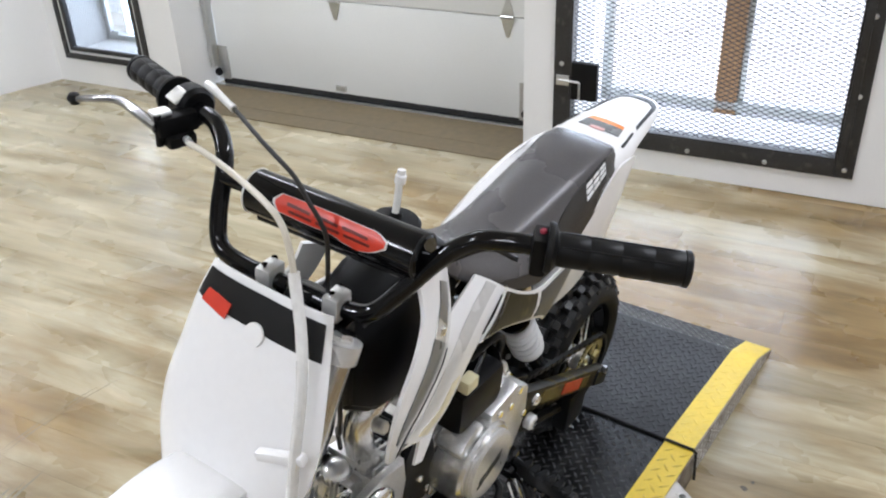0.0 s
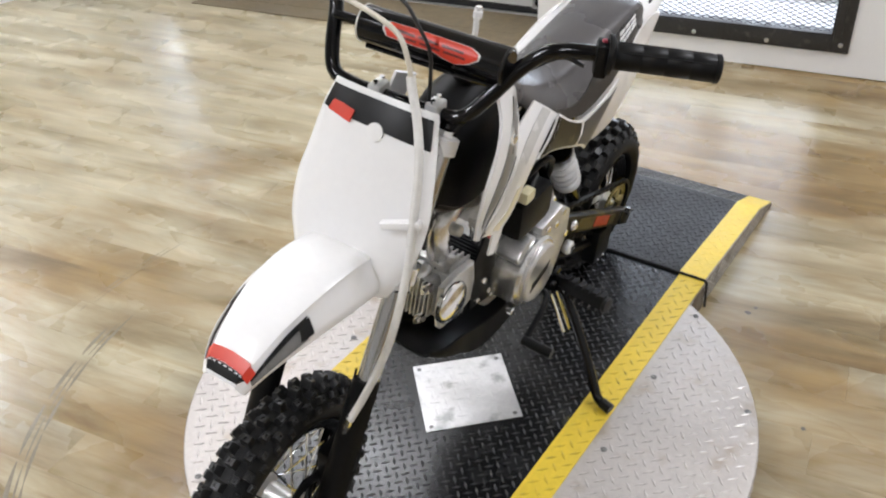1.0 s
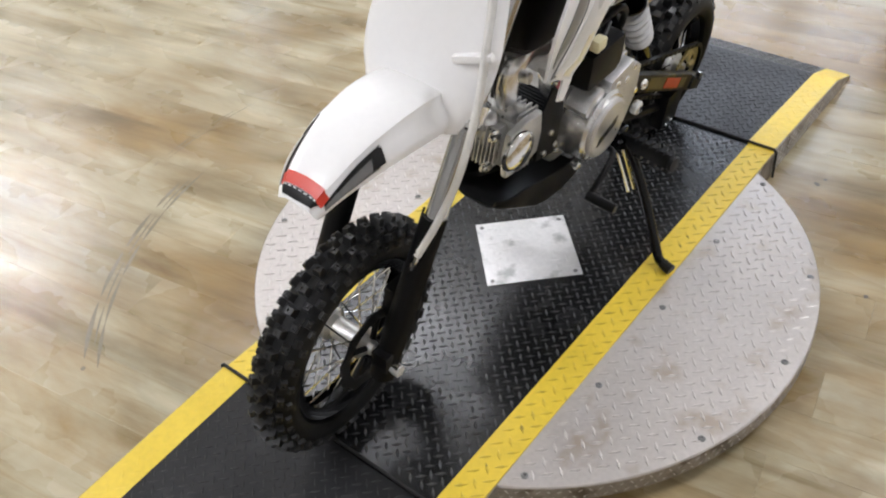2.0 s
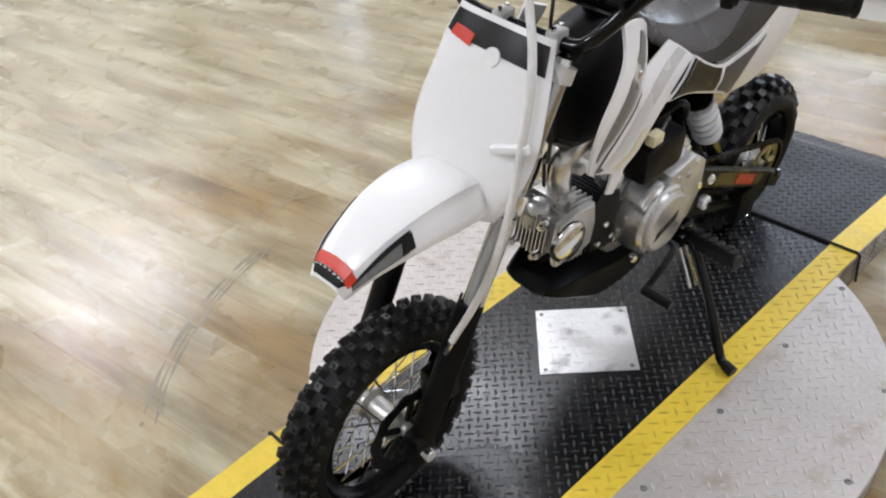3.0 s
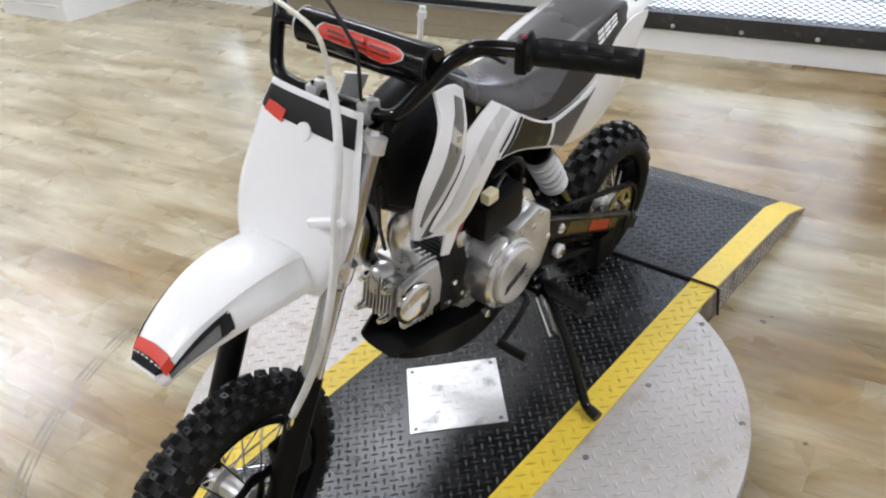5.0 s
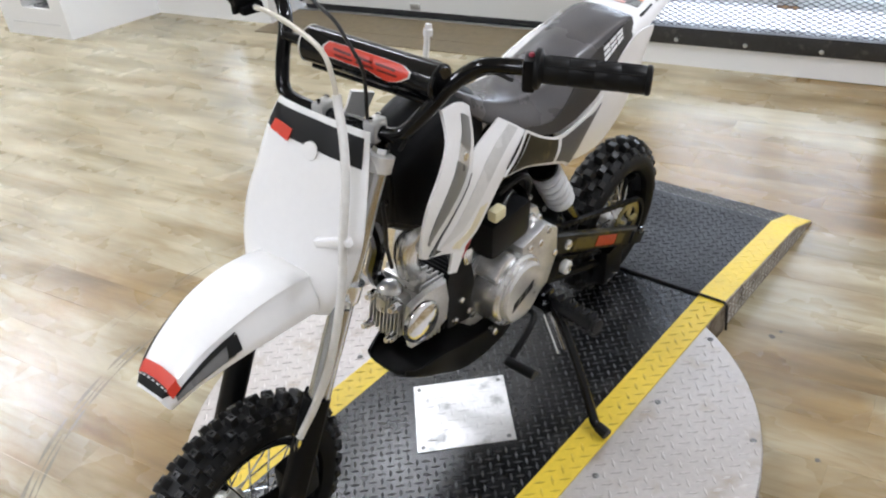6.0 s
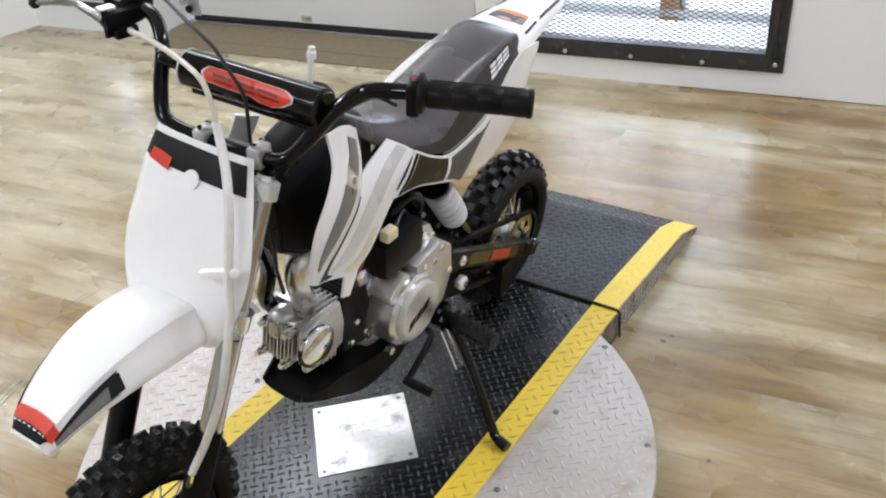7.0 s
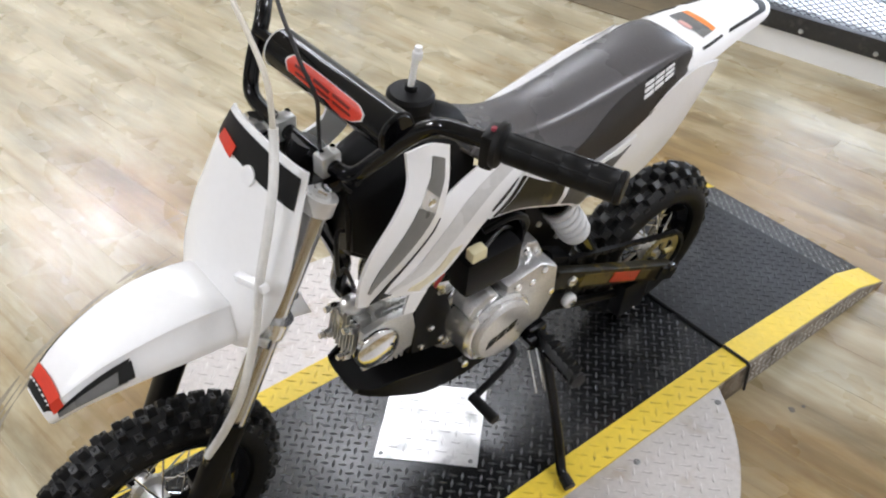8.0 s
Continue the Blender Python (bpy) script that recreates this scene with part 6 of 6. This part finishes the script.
part("spring", tubed(coil, 0.0062, seg=8, smooth=False), SPRING_WHITE, shock, "white coil spring")
for f in (0.0, 0.57):
    part("spring_seat", lathed([(0, -0.004), (0.029, -0.004), (0.031, 0), (0.029, 0.004), (0, 0.004)], frame_of(s0.lerp(s1, f), ax), 24), SPRING_WHITE if f else BLACK_PAINT, shock)

# foot pegs, shifter, kickstand
part("peg_bar", boxed(-0.13, 0.13, 0.12, 0.165, 0.255, 0.285, 0.006), BLACK_PAINT, bike, "black foot peg bracket")
for s in (1, -1):
    a, c = Vector((0.12 * s, 0.148, 0.277)), Vector((0.24 * s, 0.13, 0.29))
    m = frame_of(a, c - a)
    ln = (c - a).length
    peg = part("foot_peg", boxed(-0.006, 0.006, -0.017, 0.017, 0.0, ln, 0.004, m), BLACK_STEEL, bike, "black toothed foot peg")
    for k in range(6):
        t = 0.03 + (ln - 0.034) * k / 5
        for e in (-1, 1):
            part("tooth", prism(bmesh.new(), [(-0.009, t - 0.006), (0.004, t - 0.006), (0.013, t - 0.002), (0.013, t + 0.002), (0.004, t + 0.006), (-0.009, t + 0.006)], e * 0.015, e * 0.0235, m @ Matrix(((1, 0, 0, 0), (0, 0, 1, 0), (0, 1, 0, 0), (0, 0, 0, 1)))), BLACK_STEEL, peg, smooth=False)
    part("peg_end", lathed([(0.0, 0.0), (0.016, 0.0), (0.018, 0.004), (0.016, 0.009), (0.0, 0.01)], frame_of(c, c - a), 16), BLACK_STEEL, peg)
    part("peg_hinge", boxed(0.098 * s - 0.022, 0.098 * s + 0.022, 0.125, 0.168, 0.26, 0.302, 0.007), BLACK_PAINT, peg)
sh = part("shift_lever", tubed([(0.1, 0.075, 0.3), (0.135, 0.07, 0.3), (0.148, 0.03, 0.29), (0.152, -0.035, 0.262)], 0.007, seg=10), BLACK_STEEL, bike, "black shift lever")
part("shift_toe", tubed([(0.148, -0.036, 0.262), (0.212, -0.034, 0.262)], 0.0105, seg=12), GRIP_RUBBER, sh)
ks = part("kickstand", tubed([(0.115, 0.15, 0.268), (0.155, 0.14, 0.25), (0.225, 0.122, 0.15), (0.272, 0.108, 0.074), (0.288, 0.1, 0.058), (0.312, 0.094, 0.055)], 0.0105, seg=12), BLACK_PAINT, bike, "black kickstand, folded out")
part("stand_foot", tubed([(0.298, 0.097, 0.0565), (0.322, 0.092, 0.0545)], (0.012, 0.0125), seg=10), GRIP_RUBBER, ks)
for k, off in enumerate((-0.012, 0.004)):
    p = [(0.13 + off * 0.3, 0.13 + off, 0.262), (0.178 + off * 0.3, 0.122 + off, 0.185)]
    part("stand_spring", tubed(p, 0.0032, seg=8), CHROME, ks)

# hoses and cables
fit_line = [(-0.228, -0.226, 0.948), (-0.185, -0.255, 0.968)]
hose = [(-0.19, -0.254, 0.967), (-0.14, -0.272, 0.98), (-0.06, -0.295, 0.988), (0.016, -0.316, 0.984), (0.045, -0.327, 0.958), (0.058, -0.334, 0.928)]
tube_line = [(0.054, -0.331, 0.938), (0.06, -0.335, 0.922), (0.084, -0.353, 0.885), (0.106, -0.377, 0.838), (0.119, -0.402, 0.772), (0.125, -0.42, 0.69), (0.122, -0.45, 0.58), (0.11, -0.48, 0.5), (0.095, -0.508, 0.437)]
part("brake_hose", tubed(hose, 0.0037, seg=10), CREAM_HOSE, bike, "thin cream brake hose")
part("hose_sleeve", tubed(tube_line, 0.0063, seg=10), CLEAR_HOSE, bike, "milky front brake hose sleeve")
part("hose_end", tubed([(0.094, -0.505, 0.445), (0.088, -0.51, 0.41), (0.075, -0.51, 0.35)], 0.0058, seg=8), CHROME, bike)
part("hose_clip", boxed(-0.031, 0.033, -0.011, 0.001, -0.0062, 0.0062, 0.003, Matrix.Translation((0.099, -0.4, 0.757)) @ Matrix.Rotation(radians(10), 4, "Z") @ Matrix.Rotation(radians(-21), 4, "Y")), WHITE_PLASTIC, bike, "white hose clip")
part("throttle_cable", tubed([(-0.18, -0.205, 1.014), (-0.149, -0.215, 1.012), (-0.07, -0.246, 1.008), (-0.01, -0.264, 1.0), (0.014, -0.266, 0.978), (0.033, -0.26, 0.942), (0.039, -0.262, 0.907), (0.039, -0.262, 0.864), (0.036, -0.25, 0.82), (0.03, -0.18, 0.72), (0.01, -0.05, 0.58)], 0.0028, seg=8), CABLE, bike, "black throttle cable")
part("cable_adjuster", tubed([(-0.222, -0.19, 1.012), (-0.205, -0.196, 1.013), (-0.2, -0.198, 1.013), (-0.15, -0.215, 1.012)], (0.0062, 0.0045), seg=8), SATIN, bike, "silver cable adjuster")
part("hose_fitting", tubed(fit_line, 0.005, seg=8), FORK_SILVER, bike, "silver hose fitting")
part("switch_wire", tubed([(0.225, -0.17, 0.95), (0.19, -0.185, 0.955), (0.13, -0.215, 0.905), (0.1, -0.23, 0.86), (0.06, -0.22, 0.8)], 0.0032, seg=6), CABLE, bike)


# ---- floor planks ----
PW, PL = 0.125, 0.92
plank_mesh = None
prng = random.Random(7)
BASE = Matrix.Translation(WO) @ Matrix.Rotation(WALL_TURN, 4, "Z")
for r in range(0, 44):
    v = -0.004 - PW / 2 - r * PW + 0.33
    shift = (r * 0.47) % 1.0 * PL
    for k in range(-6, 7):
        uu = k * PL + shift - 0.2
        c = BASE @ Vector((uu, v, 0))
        if not (-4.4 < c.x < 2.5 and -1.75 < c.y < 2.5):
            continue
        if v > -0.1 and not (DOOR[0] - 0.6 < uu < DOOR[1] + 0.6):
            continue
        if plank_mesh is None:
            plank_mesh = part("plank", boxed(-PL / 2 + 0.0001, PL / 2 - 0.0001, -PW / 2 + 0.0001, PW / 2 - 0.0001, -0.004, 0.0, 0.0003), WOOD, floor, smooth=False)
            ob = plank_mesh
        else:
            ob = new("plank", plank_mesh.data)
            ob.parent = floor
        ob.matrix_local = BASE @ pose(uu, v, 0, 0, 0, 180 * prng.randint(0, 1))


# ---- marks on the floor ----
MARK = material("scuffed rubber mark", (0.19, 0.162, 0.112), 0.5, vary=0.3, scale=20, fine=200)
DARK_MARK = material("dark floor stain", (0.09, 0.075, 0.055), 0.5, vary=0.3, scale=20)


def ring_mark(r, w, a0, a1):
    """A thin scuff along an arc round the turntable, broken here and there."""
    bm = bmesh.new()
    a = a0
    rnd = random.Random(int(r * 1000))
    while a < a1:
        e = a + rnd.uniform(5, 12)
        n = 8
        rows = []
        for k in range(n + 1):
            t = radians(a + (min(e, a1) - a) * k / n)
            ww = w * (0.25 + math.sin(math.pi * k / n)) * 0.8
            rows.append([bm.verts.new((0.004 + (r + d) * math.cos(t), -0.012 + (r + d) * math.sin(t), 0.0009)) for d in (-ww / 2, ww / 2)])
        for p, q in zip(rows, rows[1:]):
            bm.faces.new((p[0], p[1], q[1], q[0]))
        a = e + rnd.uniform(0.0, 1.5)
    return bm


for r, w, a0, a1 in ((0.99, 0.009, 190, 232), (1.004, 0.005, 192, 228), (1.022, 0.012, 194, 232), (1.13, 0.003, 172, 190), (1.145, 0.003, 175, 192)):
    tagged(part("floor_scuff", ring_mark(r, w, a0, a1), MARK), "faint dark scuff in an arc on the plank floor", "scuff mark", "scuffs round the turntable", kind="stuff")


def spot(x, y, r, seed):
    rnd = random.Random(seed)
    bm = bmesh.new()
    bm.faces.new([bm.verts.new((x + r * rnd.uniform(0.5, 1.1) * math.cos(k * 0.63), y + r * rnd.uniform(0.5, 1.1) * math.sin(k * 0.63), 0.0009)) for k in range(10)])
    return bm


for i, (x, y, r) in enumerate(((0.419, 0.672, 0.009), (0.43, 0.7, 0.006), (0.655, 0.346, 0.007), (1.05, 1.7, 0.009), (0.9, 1.55, 0.006))):
    tagged(part("floor_stain", spot(x, y, r, i), DARK_MARK), "small dark stain on the plank floor", "stain", "stains on the floor")
